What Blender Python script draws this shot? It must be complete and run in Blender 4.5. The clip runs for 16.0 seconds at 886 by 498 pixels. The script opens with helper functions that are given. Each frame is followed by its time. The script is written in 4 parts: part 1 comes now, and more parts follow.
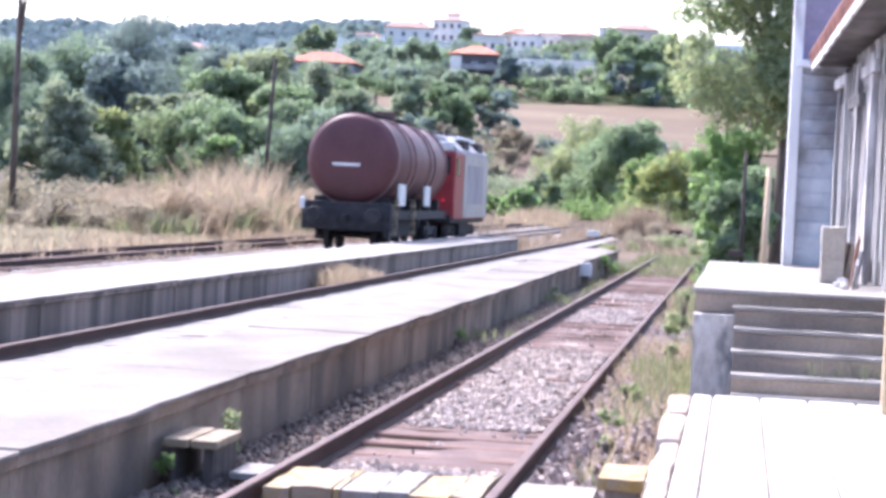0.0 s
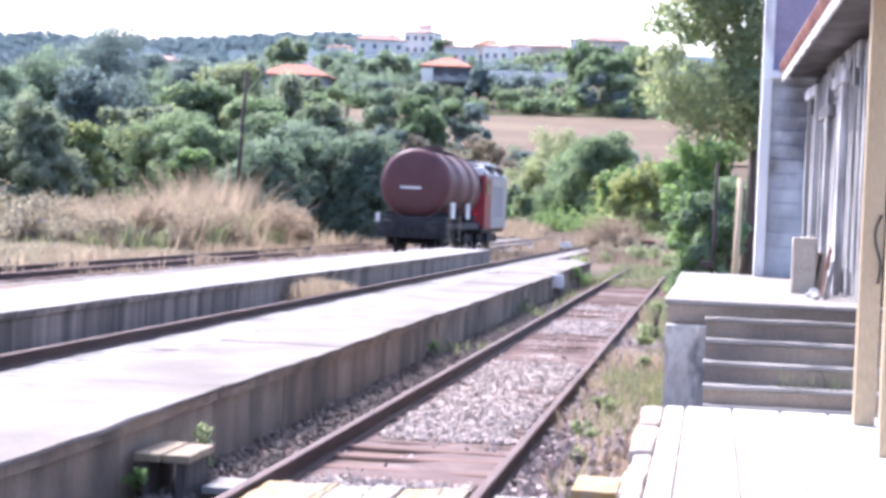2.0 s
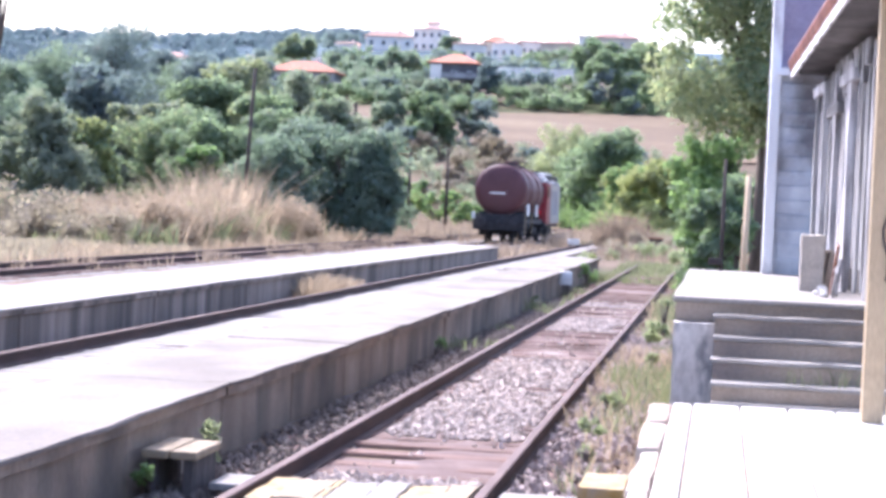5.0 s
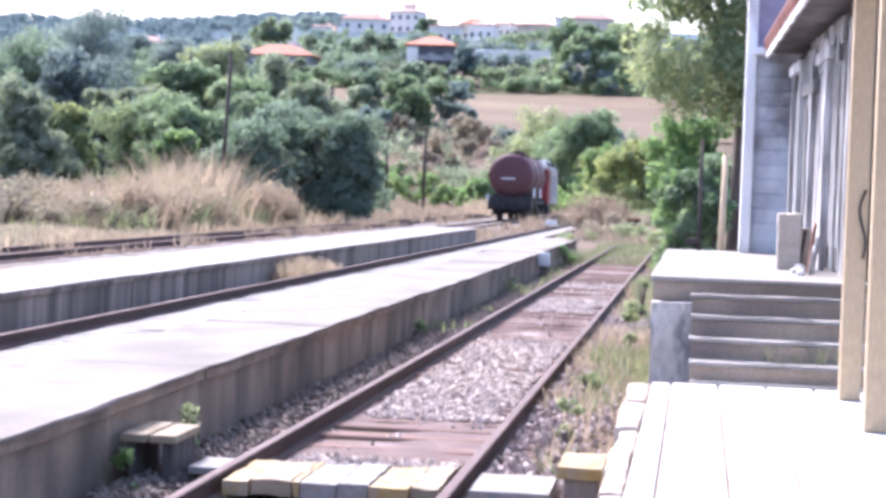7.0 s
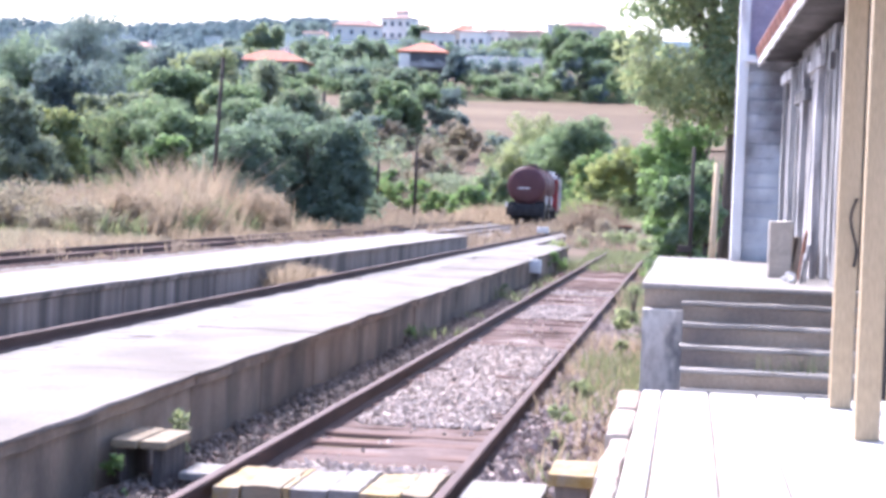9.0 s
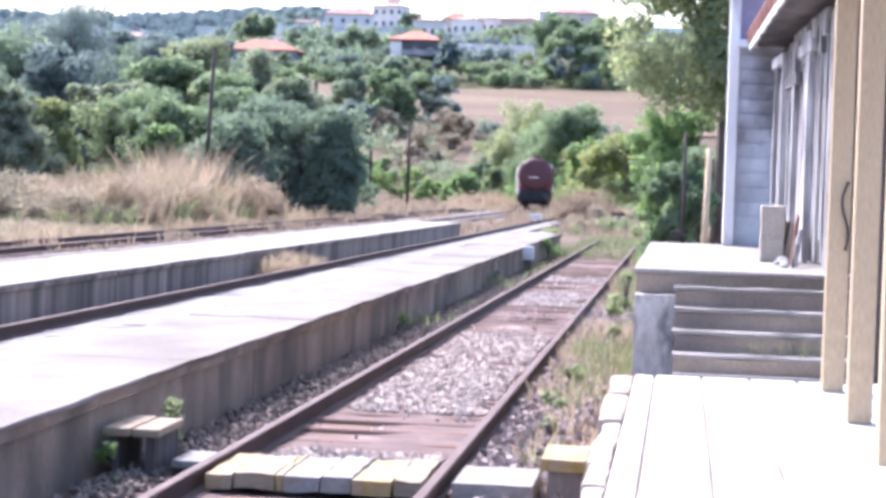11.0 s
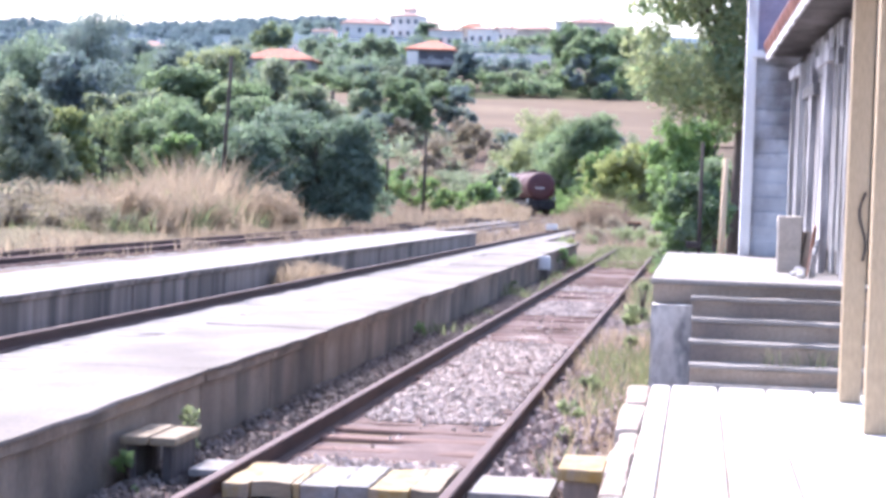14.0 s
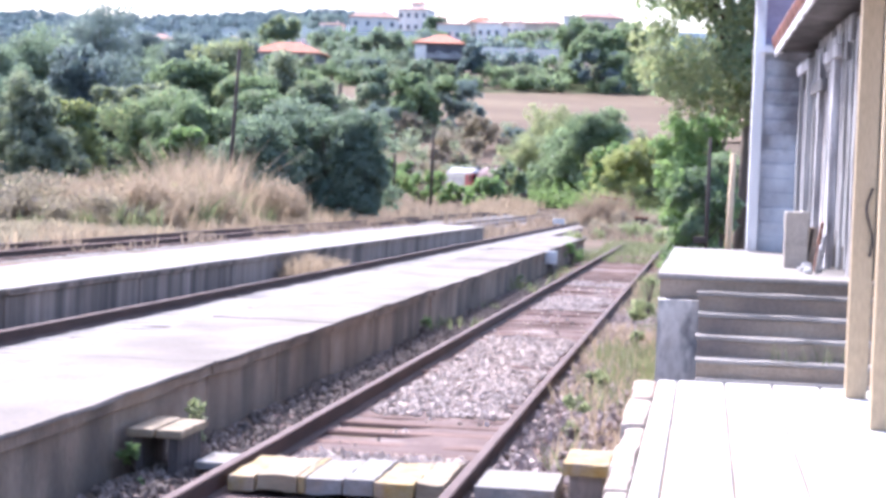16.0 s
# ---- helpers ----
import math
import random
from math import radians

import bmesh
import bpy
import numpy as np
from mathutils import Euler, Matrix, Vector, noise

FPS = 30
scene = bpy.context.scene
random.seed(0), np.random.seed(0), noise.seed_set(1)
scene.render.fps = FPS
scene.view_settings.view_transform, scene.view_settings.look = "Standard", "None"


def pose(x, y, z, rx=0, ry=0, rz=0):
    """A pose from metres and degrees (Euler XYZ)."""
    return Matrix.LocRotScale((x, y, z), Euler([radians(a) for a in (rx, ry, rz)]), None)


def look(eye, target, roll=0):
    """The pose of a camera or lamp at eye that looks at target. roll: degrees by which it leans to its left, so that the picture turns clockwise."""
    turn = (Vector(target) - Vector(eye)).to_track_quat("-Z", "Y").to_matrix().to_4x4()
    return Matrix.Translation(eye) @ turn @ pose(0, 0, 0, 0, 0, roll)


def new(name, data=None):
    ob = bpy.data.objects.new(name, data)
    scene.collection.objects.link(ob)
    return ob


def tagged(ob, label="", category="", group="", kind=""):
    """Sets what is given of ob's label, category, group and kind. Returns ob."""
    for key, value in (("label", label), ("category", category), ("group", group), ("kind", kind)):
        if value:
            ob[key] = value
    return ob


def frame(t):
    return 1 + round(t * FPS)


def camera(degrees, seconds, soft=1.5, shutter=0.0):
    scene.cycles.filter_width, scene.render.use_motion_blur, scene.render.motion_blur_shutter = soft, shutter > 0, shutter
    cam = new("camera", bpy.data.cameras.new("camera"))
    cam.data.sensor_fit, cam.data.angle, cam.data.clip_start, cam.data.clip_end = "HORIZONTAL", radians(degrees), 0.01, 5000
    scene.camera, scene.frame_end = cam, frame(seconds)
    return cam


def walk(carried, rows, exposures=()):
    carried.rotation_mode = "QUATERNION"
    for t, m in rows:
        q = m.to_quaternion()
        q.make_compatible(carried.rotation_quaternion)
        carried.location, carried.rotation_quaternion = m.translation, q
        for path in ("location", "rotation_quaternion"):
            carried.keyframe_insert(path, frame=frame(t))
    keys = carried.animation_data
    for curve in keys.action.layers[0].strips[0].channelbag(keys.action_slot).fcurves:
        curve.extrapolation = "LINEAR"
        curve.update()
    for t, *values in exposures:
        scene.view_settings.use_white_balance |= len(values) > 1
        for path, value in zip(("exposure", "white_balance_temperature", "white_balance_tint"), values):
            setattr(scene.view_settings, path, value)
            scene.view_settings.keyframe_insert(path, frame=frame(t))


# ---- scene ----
LENS = 23.92
cam = camera(LENS, 16.0, soft=3.7)
walk(cam, [
    (0, pose(-0.013, -0.009, 1.747, 88.562, -2.74, 8.095)),
    (0.5, pose(-0.01, -0.006, 1.752, 88.563, -2.491, 8.097)),
    (1, pose(-0.011, -0.023, 1.749, 88.612, -2.535, 7.78)),
    (1.5, pose(-0.01, -0.001, 1.748, 88.88, -2.596, 7.682)),
    (2, pose(-0.009, -0.005, 1.751, 88.928, -2.463, 7.334)),
    (2.5, pose(-0.012, 0.014, 1.746, 89.256, -2.577, 7.363)),
    (3, pose(-0.009, 0.002, 1.754, 88.812, -2.621, 7.255)),
    (3.5, pose(-0.007, -0.007, 1.754, 88.37, -2.403, 8.033)),
    (6, pose(-0.006, 0, 1.751, 89.102, -2.277, 6.933)),
    (6.5, pose(-0.001, -0.003, 1.746, 88.485, -1.953, 6.75)),
    (7, pose(0, -0.003, 1.746, 88.369, -2.064, 6.952)),
    (7.5, pose(0, 0.002, 1.743, 88.471, -2.16, 6.688)),
    (8, pose(-0.002, -0.006, 1.748, 88.456, -2.181, 6.652)),
    (8.5, pose(0.002, -0.011, 1.743, 88.355, -2.28, 6.577)),
    (9, pose(-0.001, -0.001, 1.747, 88.56, -2.269, 6.718)),
    (9.2, pose(0.001, -0.012, 1.742, 88.158, -2.253, 6.631)),
    (11.3, pose(0.01, 0.007, 1.73, 88.274, -1.867, 6.543)),
    (11.5, pose(0.009, -0.002, 1.728, 88.417, -1.88, 6.564)),
    (12, pose(0.009, -0.006, 1.732, 88.209, -2.073, 6.185)),
    (12.5, pose(0.009, -0.011, 1.73, 88.6, -2.117, 6.287)),
    (13, pose(0.01, -0.001, 1.737, 88.668, -2.013, 6.418)),
    (13.5, pose(0.007, 0.003, 1.735, 88.894, -2.107, 6.747)),
    (14, pose(0.004, -0.011, 1.734, 88.485, -2.013, 6.962)),
    (14.5, pose(0.009, 0.006, 1.733, 88.174, -2.181, 6.641)),
    (15, pose(0.006, 0.006, 1.734, 88.001, -2.292, 7.041)),
    (15.5, pose(0.01, 0.008, 1.733, 88.118, -2.355, 7.012)),
    (16, pose(0.007, -0.012, 1.734, 88.314, -2.272, 7.164)),
], exposures=((0.0, 1.8, 5750, 22), (16.0, 1.8, 5750, 22)))

# ---- world and sun ----
SUN_EL, SUN_AZ = 50.0, -38.0     # azimuth from +y towards -x
world = bpy.data.worlds.new("sky")
scene.world = world
world.use_nodes = True
wt = world.node_tree
sky = wt.nodes.new("ShaderNodeTexSky")
sky.sky_type, sky.sun_disc = "NISHITA", False
sky.sun_elevation, sky.sun_rotation = radians(SUN_EL), radians(SUN_AZ)
sky.dust_density = 4.0
wt.nodes["Background"].inputs[1].default_value = 0.15
wt.links.new(sky.outputs[0], wt.nodes["Background"].inputs[0])
lamp = bpy.data.lights.new("sun", "SUN")
lamp.energy, lamp.angle, lamp.color = 2.0, radians(0.6), (1.0, 0.95, 0.88)
sun = new("sun", lamp)
_d = Vector((math.sin(radians(SUN_AZ)) * math.cos(radians(SUN_EL)), math.cos(radians(SUN_AZ)) * math.cos(radians(SUN_EL)), math.sin(radians(SUN_EL))))
sun.matrix_world = look((-40, 60, 80), Vector((-40, 60, 80)) - _d)


# ---- materials ----
def mat(name, c1, c2, rough=0.85, scale=6.0, fine=60.0, bump=0.25, metal=0.0, c3=None, stain=0.0, stretch=(1, 1, 1), rand=0.0, wet=0.0):
    """Two-scale procedural surface: large patches c1-c2, fine grain, stains c3, per-piece variation."""
    m = bpy.data.materials.new(name)
    m.use_nodes = True
    n, l = m.node_tree.nodes, m.node_tree.links
    b = n["Principled BSDF"]
    b.inputs["Roughness"].default_value, b.inputs["Metallic"].default_value = rough, metal
    co = n.new("ShaderNodeTexCoord")
    mp = n.new("ShaderNodeMapping")
    mp.inputs["Scale"].default_value = stretch
    l.new(co.outputs["Object"], mp.inputs[0])
    big = n.new("ShaderNodeTexNoise")
    big.inputs["Scale"].default_value, big.inputs["Detail"].default_value = scale, 5
    l.new(mp.outputs[0], big.inputs["Vector"])
    sml = n.new("ShaderNodeTexNoise")
    sml.inputs["Scale"].default_value, sml.inputs["Detail"].default_value = fine, 3
    l.new(mp.outputs[0], sml.inputs["Vector"])
    ramp = n.new("ShaderNodeValToRGB")
    ramp.color_ramp.elements[0].position, ramp.color_ramp.elements[1].position = 0.36, 0.64
    ramp.color_ramp.elements[0].color, ramp.color_ramp.elements[1].color = (*c1, 1), (*c2, 1)
    l.new(big.outputs["Fac"], ramp.inputs[0])
    out = ramp.outputs[0]
    if c3:
        st = n.new("ShaderNodeTexNoise")
        st.inputs["Scale"].default_value, st.inputs["Detail"].default_value = scale * 0.45, 6
        l.new(mp.outputs[0], st.inputs["Vector"])
        sr = n.new("ShaderNodeValToRGB")
        sr.color_ramp.elements[0].position, sr.color_ramp.elements[1].position = 0.66 - stain * 0.3, 0.78 - stain * 0.2
        l.new(st.outputs["Fac"], sr.inputs[0])
        mx = n.new("ShaderNodeMixRGB")
        l.new(sr.outputs[0], mx.inputs[0]), l.new(out, mx.inputs[1])
        mx.inputs[2].default_value = (*c3, 1)
        out = mx.outputs[0]
    gr = n.new("ShaderNodeMixRGB")
    gr.blend_type, gr.inputs[0].default_value = "OVERLAY", 0.35
    l.new(out, gr.inputs[1]), l.new(sml.outputs["Fac"], gr.inputs[2])
    out = gr.outputs[0]
    if rand:
        oi, gi = n.new("ShaderNodeObjectInfo"), n.new("ShaderNodeNewGeometry")
        ad = n.new("ShaderNodeMath")
        ad.operation = "ADD"
        l.new(oi.outputs["Random"], ad.inputs[0]), l.new(gi.outputs["Random Per Island"], ad.inputs[1])
        fr = n.new("ShaderNodeMath")
        fr.operation = "FRACT"
        l.new(ad.outputs[0], fr.inputs[0])
        mr = n.new("ShaderNodeMapRange")
        mr.inputs["To Min"].default_value, mr.inputs["To Max"].default_value = 1 - rand, 1 + rand
        l.new(fr.outputs[0], mr.inputs["Value"])
        hs = n.new("ShaderNodeHueSaturation")
        l.new(mr.outputs[0], hs.inputs["Value"]), l.new(out, hs.inputs["Color"])
        out = hs.outputs[0]
    l.new(out, b.inputs["Base Color"])
    if bump:
        bp = n.new("ShaderNodeBump")
        bp.inputs["Strength"].default_value, bp.inputs["Distance"].default_value = bump, 0.01
        l.new(sml.outputs["Fac"], bp.inputs["Height"])
        l.new(bp.outputs[0], b.inputs["Normal"])
    return m


def leaf_mat(name, c1, c2, rand=0.28, tint=(1.4, 1.5, 1.1)):
    m = mat(name, c1, c2, 0.55, 0.35, 6.0, 0.0, rand=rand)
    b = m.node_tree.nodes["Principled BSDF"]
    b.inputs["Specular IOR Level"].default_value = 0.25
    tr = m.node_tree.nodes.new("ShaderNodeBsdfTranslucent")
    tr.inputs[0].default_value = (c2[0] * tint[0], c2[1] * tint[1], c2[2] * tint[2], 1)
    ms = m.node_tree.nodes.new("ShaderNodeMixShader")
    ms.inputs[0].default_value = 0.5
    m.node_tree.links.new(b.outputs[0], ms.inputs[1])
    m.node_tree.links.new(tr.outputs[0], ms.inputs[2])
    m.node_tree.links.new(ms.outputs[0], m.node_tree.nodes["Material Output"].inputs[0])
    return m


M = {
    "concrete": mat("pale_concrete", (0.215, 0.2, 0.185), (0.29, 0.272, 0.253), 0.9, 1.4, 40, 0.3, c3=(0.26, 0.24, 0.22), stain=0.4),
    "platform_top": mat("worn_platform_concrete", (0.138, 0.12, 0.1), (0.222, 0.201, 0.176), 0.9, 1.1, 40, 0.3, c3=(0.215, 0.19, 0.168), stain=0.6, stretch=(1, 0.6, 1)),
    "wall_concrete": mat("stained_concrete", (0.2, 0.165, 0.14), (0.31, 0.265, 0.23), 0.92, 1.2, 30, 0.4, c3=(0.10, 0.087, 0.076), stain=0.65, stretch=(1, 3.2, 0.3), rand=0.16),
    "grey_paint": mat("flaking_grey_paint", (0.5, 0.475, 0.44), (0.68, 0.65, 0.61), 0.85, 12, 60, 0.3, c3=(0.2, 0.2, 0.205), stain=0.5, stretch=(1.5, 1.5, 0.7)),
    "stone": mat("kerb_stone", (0.31, 0.25, 0.2), (0.46, 0.4, 0.34), 0.9, 3, 40, 0.5, c3=(0.36, 0.25, 0.20), stain=0.5, rand=0.12),
    "slab": mat("pale_paving", (0.58, 0.56, 0.53), (0.68, 0.66, 0.62), 0.85, 2, 60, 0.2, c3=(0.42, 0.40, 0.37), stain=0.3, rand=0.06),
    "pale_block": mat("pale_cast_block", (0.42, 0.375, 0.32), (0.55, 0.5, 0.43), 0.85, 6, 50, 0.3, c3=(0.28, 0.24, 0.2), stain=0.4),
    "pale_gravel": mat("pale_gravel", (0.165, 0.153, 0.14), (0.27, 0.253, 0.232), 0.95, 2.2, 18, 0.8, c3=(0.16, 0.15, 0.14), stain=0.35),
    "brown_wall": mat("brown_stained_concrete", (0.2, 0.152, 0.112), (0.31, 0.247, 0.188), 0.92, 1.6, 30, 0.5, c3=(0.105, 0.088, 0.07), stain=0.7, stretch=(1, 1.3, 0.7), rand=0.08),
    "gravel": mat("ballast_gravel", (0.136, 0.126, 0.119), (0.231, 0.218, 0.204), 0.95, 2.2, 18, 0.8, c3=(0.15, 0.09, 0.07), stain=0.4),
    "brown_gravel": mat("rusty_ballast", (0.11, 0.0704, 0.0616), (0.167, 0.114, 0.101), 0.95, 3, 22, 0.8, c3=(0.30, 0.27, 0.25), stain=0.2),
    "white_stone": mat("limestone_chips", (0.37, 0.3, 0.255), (0.54, 0.46, 0.4), 0.9, 8, 60, 0.2, rand=0.45),
    "pink_stone": mat("pinkish_chips", (0.24, 0.19, 0.17), (0.38, 0.31, 0.28), 0.9, 8, 60, 0.2, rand=0.4),
    "grey_stone": mat("grey_chips", (0.105, 0.083, 0.07), (0.195, 0.16, 0.138), 0.9, 8, 60, 0.2, rand=0.45),
    "sleeper": mat("old_sleeper_wood", (0.082, 0.0451, 0.0344), (0.164, 0.0984, 0.0779), 0.9, 4, 40, 0.5, stretch=(0.3, 3, 3), rand=0.25),
    "grey_sleeper": mat("weathered_sleeper", (0.21, 0.196, 0.18), (0.29, 0.275, 0.255), 0.9, 4, 40, 0.5, rand=0.2),
    "rail_rust": mat("rusted_rail_side", (0.03, 0.0145, 0.0125), (0.055, 0.028, 0.024), 0.8, 5, 60, 0.3, stretch=(1, 0.3, 1)),
    "rail_top": mat("rusty_rail_head", (0.075, 0.044, 0.04), (0.115, 0.073, 0.066), 0.7, 6, 60, 0.1, metal=0.4, stretch=(1, 0.2, 1)),
    "yellow": mat("worn_yellow_paint", (0.3, 0.195, 0.05), (0.34, 0.26, 0.12), 0.8, 16, 70, 0.4, c3=(0.30, 0.24, 0.17), stain=0.75),
    "white_wood": mat("worn_white_board", (0.2, 0.195, 0.185), (0.29, 0.283, 0.27), 0.85, 14, 60, 0.5, c3=(0.22, 0.19, 0.16), stain=0.75, stretch=(0.7, 1.5, 1)),
    "plank": mat("bare_timber", (0.22, 0.171, 0.11), (0.303, 0.248, 0.171), 0.85, 5, 50, 0.3, stretch=(0.4, 2, 2)),
    "ochre_post": mat("pale_ochre_wood", (0.62, 0.46, 0.28), (0.72, 0.56, 0.37), 0.7, 2, 40, 0.1, stretch=(2, 2, 0.3)),
    "cream": mat("cream_painted_wood", (0.44, 0.335, 0.205), (0.51, 0.4, 0.26), 0.6, 1.2, 40, 0.08, c3=(0.50, 0.36, 0.20), stain=0.25, stretch=(2, 2, 0.3)),
    "clap": mat("pale_blue_clapboard", (0.5, 0.54, 0.605), (0.68, 0.73, 0.785), 0.8, 3, 40, 0.2, c3=(0.26, 0.26, 0.28), stain=0.45, rand=0.08),
    "white_trim": mat("flaking_white_paint", (0.84, 0.85, 0.86), (0.92, 0.92, 0.92), 0.7, 3, 40, 0.2, c3=(0.22, 0.20, 0.19), stain=0.55, stretch=(1, 1, 0.4)),
    "old_board": mat("weathered_board", (0.17, 0.16, 0.158), (0.44, 0.43, 0.44), 0.9, 5, 40, 0.4, c3=(0.62, 0.62, 0.62), stain=0.42, stretch=(3, 3, 0.35), rand=0.55),
    "pale_board": mat("flaking_pale_board", (0.27, 0.265, 0.26), (0.55, 0.55, 0.545), 0.85, 6, 40, 0.4, c3=(0.13, 0.12, 0.12), stain=0.75, stretch=(4, 4, 0.3), rand=0.25),
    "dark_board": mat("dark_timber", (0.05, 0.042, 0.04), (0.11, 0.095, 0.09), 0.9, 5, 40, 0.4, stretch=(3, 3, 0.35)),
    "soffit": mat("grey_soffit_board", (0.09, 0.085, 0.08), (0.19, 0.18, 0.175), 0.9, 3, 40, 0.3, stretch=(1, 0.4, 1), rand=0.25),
    "purple": mat("faded_lilac_wall", (0.30, 0.27, 0.36), (0.38, 0.35, 0.44), 0.85, 2, 40, 0.15, c3=(0.24, 0.21, 0.26), stain=0.3),
    "tile": mat("terracotta_tile", (0.34, 0.115, 0.065), (0.43, 0.175, 0.105), 0.85, 1.5, 20, 0.3, rand=0.15),
    "iron": mat("dark_iron", (0.03, 0.026, 0.024), (0.07, 0.055, 0.05), 0.7, 6, 60, 0.2, metal=0.3),
    "rust": mat("rusted_iron", (0.16, 0.06, 0.035), (0.26, 0.11, 0.06), 0.85, 6, 60, 0.3),
    "tank": mat("oxide_red_tank", (0.0808, 0.0242, 0.0282), (0.117, 0.0388, 0.042), 0.55, 0.9, 30, 0.05, c3=(0.07, 0.026, 0.024), stain=0.5, stretch=(1, 1, 0.5)),
    # strap colour lightened to imitate sunlit rims on the tank
    "tank_band": mat("sun_pale_strap", (0.17, 0.09, 0.085), (0.24, 0.14, 0.13), 0.6, 2, 30, 0.05),
    "under": mat("sooty_underframe", (0.016, 0.015, 0.018), (0.035, 0.033, 0.036), 0.8, 4, 40, 0.2),
    "white": mat("dull_white_paint", (0.60, 0.60, 0.58), (0.74, 0.74, 0.72), 0.6, 3, 40, 0.05),
    "loco_red": mat("loco_red_paint", (0.228, 0.018, 0.027), (0.288, 0.03, 0.036), 0.45, 1.5, 30, 0.03, c3=(0.28, 0.04, 0.05), stain=0.3),
    "loco_grey": mat("loco_pale_grey", (0.3, 0.292, 0.27), (0.39, 0.375, 0.345), 0.5, 1.5, 30, 0.03, c3=(0.30, 0.28, 0.25), stain=0.35),
    "glass": mat("dark_glass", (0.02, 0.022, 0.025), (0.03, 0.032, 0.035), 0.08, 1, 10, 0.0),
    "wood_pole": mat("tarred_pole", (0.039, 0.0292, 0.0247), (0.078, 0.0585, 0.0488), 0.9, 4, 40, 0.3, stretch=(2, 2, 0.3)),
    "bark": mat("bark", (0.07, 0.055, 0.045), (0.15, 0.12, 0.10), 0.95, 5, 30, 0.6, stretch=(2, 2, 0.4)),
    "plaster": mat("white_plaster", (0.8, 0.73, 0.65), (0.87, 0.81, 0.74), 0.9, 0.5, 10, 0.05, rand=0.1),
    "beige": mat("beige_plaster", (0.55, 0.46, 0.36), (0.64, 0.55, 0.44), 0.9, 0.5, 10, 0.05, rand=0.1),
    "grey_plaster": mat("grey_plaster", (0.26, 0.25, 0.25), (0.38, 0.37, 0.37), 0.9, 0.5, 10, 0.05),
    "dark_plaster": mat("shade_dark_plaster", (0.10, 0.095, 0.105), (0.15, 0.145, 0.155), 0.9, 0.5, 10, 0.05),
    "dark_win": mat("window_dark", (0.11, 0.115, 0.13), (0.15, 0.155, 0.17), 0.2, 1, 10, 0.0),
    # leaf colours are lightened and greyed to stand in for haze
    "leaf_a": leaf_mat("leaf_mid_green", (0.145, 0.19, 0.132), (0.225, 0.285, 0.195)),
    "leaf_b": leaf_mat("leaf_dark_green", (0.138, 0.184, 0.158), (0.208, 0.262, 0.218)),
    "leaf_c": leaf_mat("leaf_bright_green", (0.14, 0.215, 0.1), (0.22, 0.31, 0.15)),
    "leaf_d": leaf_mat("leaf_yellow_green", (0.215, 0.24, 0.12), (0.305, 0.325, 0.165)),
    "leaf_e": leaf_mat("leaf_grey_green", (0.185, 0.212, 0.172), (0.25, 0.278, 0.225)),
    # blue haze of distance put into this leaf colour
    "leaf_f": leaf_mat("leaf_haze_blued", (0.139, 0.179, 0.205), (0.189, 0.235, 0.263)),
    "twig": leaf_mat("bare_scrub", (0.2, 0.165, 0.15), (0.29, 0.245, 0.22)),
    "straw": leaf_mat("dry_grass", (0.28, 0.228, 0.158), (0.4, 0.336, 0.245), tint=(1.1, 1.05, 1.0)),
    "weed": leaf_mat("weed_green", (0.135, 0.15, 0.095), (0.215, 0.225, 0.145), tint=(1.1, 1.2, 0.9)),
    "leaf_w": leaf_mat("leaf_weed_plant", (0.2, 0.225, 0.15), (0.3, 0.33, 0.22)),
    "straw_dull": leaf_mat("dull_dry_grass", (0.20, 0.165, 0.125), (0.30, 0.25, 0.19), tint=(1.1, 1.05, 1.0)),
    "leaf_g": leaf_mat("leaf_olive", (0.205, 0.228, 0.15), (0.305, 0.328, 0.212)),
    # ridge leaves: distance haze is mixed into the base colour
    "haze_leaf": leaf_mat("leaf_ridge_haze_tint", (0.11, 0.15, 0.205), (0.125, 0.168, 0.225), rand=0.1),
    "pale_tile": mat("faded_pink_tile", (0.42, 0.245, 0.19), (0.52, 0.33, 0.265), 0.85, 1.5, 20, 0.2, rand=0.2),
    "old_tile": mat("old_dark_tile", (0.20, 0.08, 0.06), (0.30, 0.13, 0.09), 0.85, 2, 30, 0.3, rand=0.2),
    "riser": mat("brownish_concrete", (0.29, 0.228, 0.172), (0.37, 0.3, 0.235), 0.9, 1.5, 40, 0.3, c3=(0.18, 0.15, 0.135), stain=0.5),
}


# ---- mesh helpers ----
def mesh_of(name, verts, faces, material, smooth=False):
    me = bpy.data.meshes.new(name)
    me.from_pydata([tuple(v) for v in verts], [], [tuple(f) for f in faces])
    me.materials.append(material)
    if smooth:
        me.polygons.foreach_set("use_smooth", [True] * len(me.polygons))
    me.update()
    return me


def part(name, bm, material, parent=None, label="", smooth=False):
    me = bpy.data.meshes.new(name)
    bmesh.ops.recalc_face_normals(bm, faces=bm.faces)
    bm.to_mesh(me)
    bm.free()
    me.materials.append(material)
    if smooth:
        me.polygons.foreach_set("use_smooth", [True] * len(me.polygons))
    ob = new(name, me)
    if parent:
        ob.parent = parent
    if label:
        ob["label"] = label
    return ob


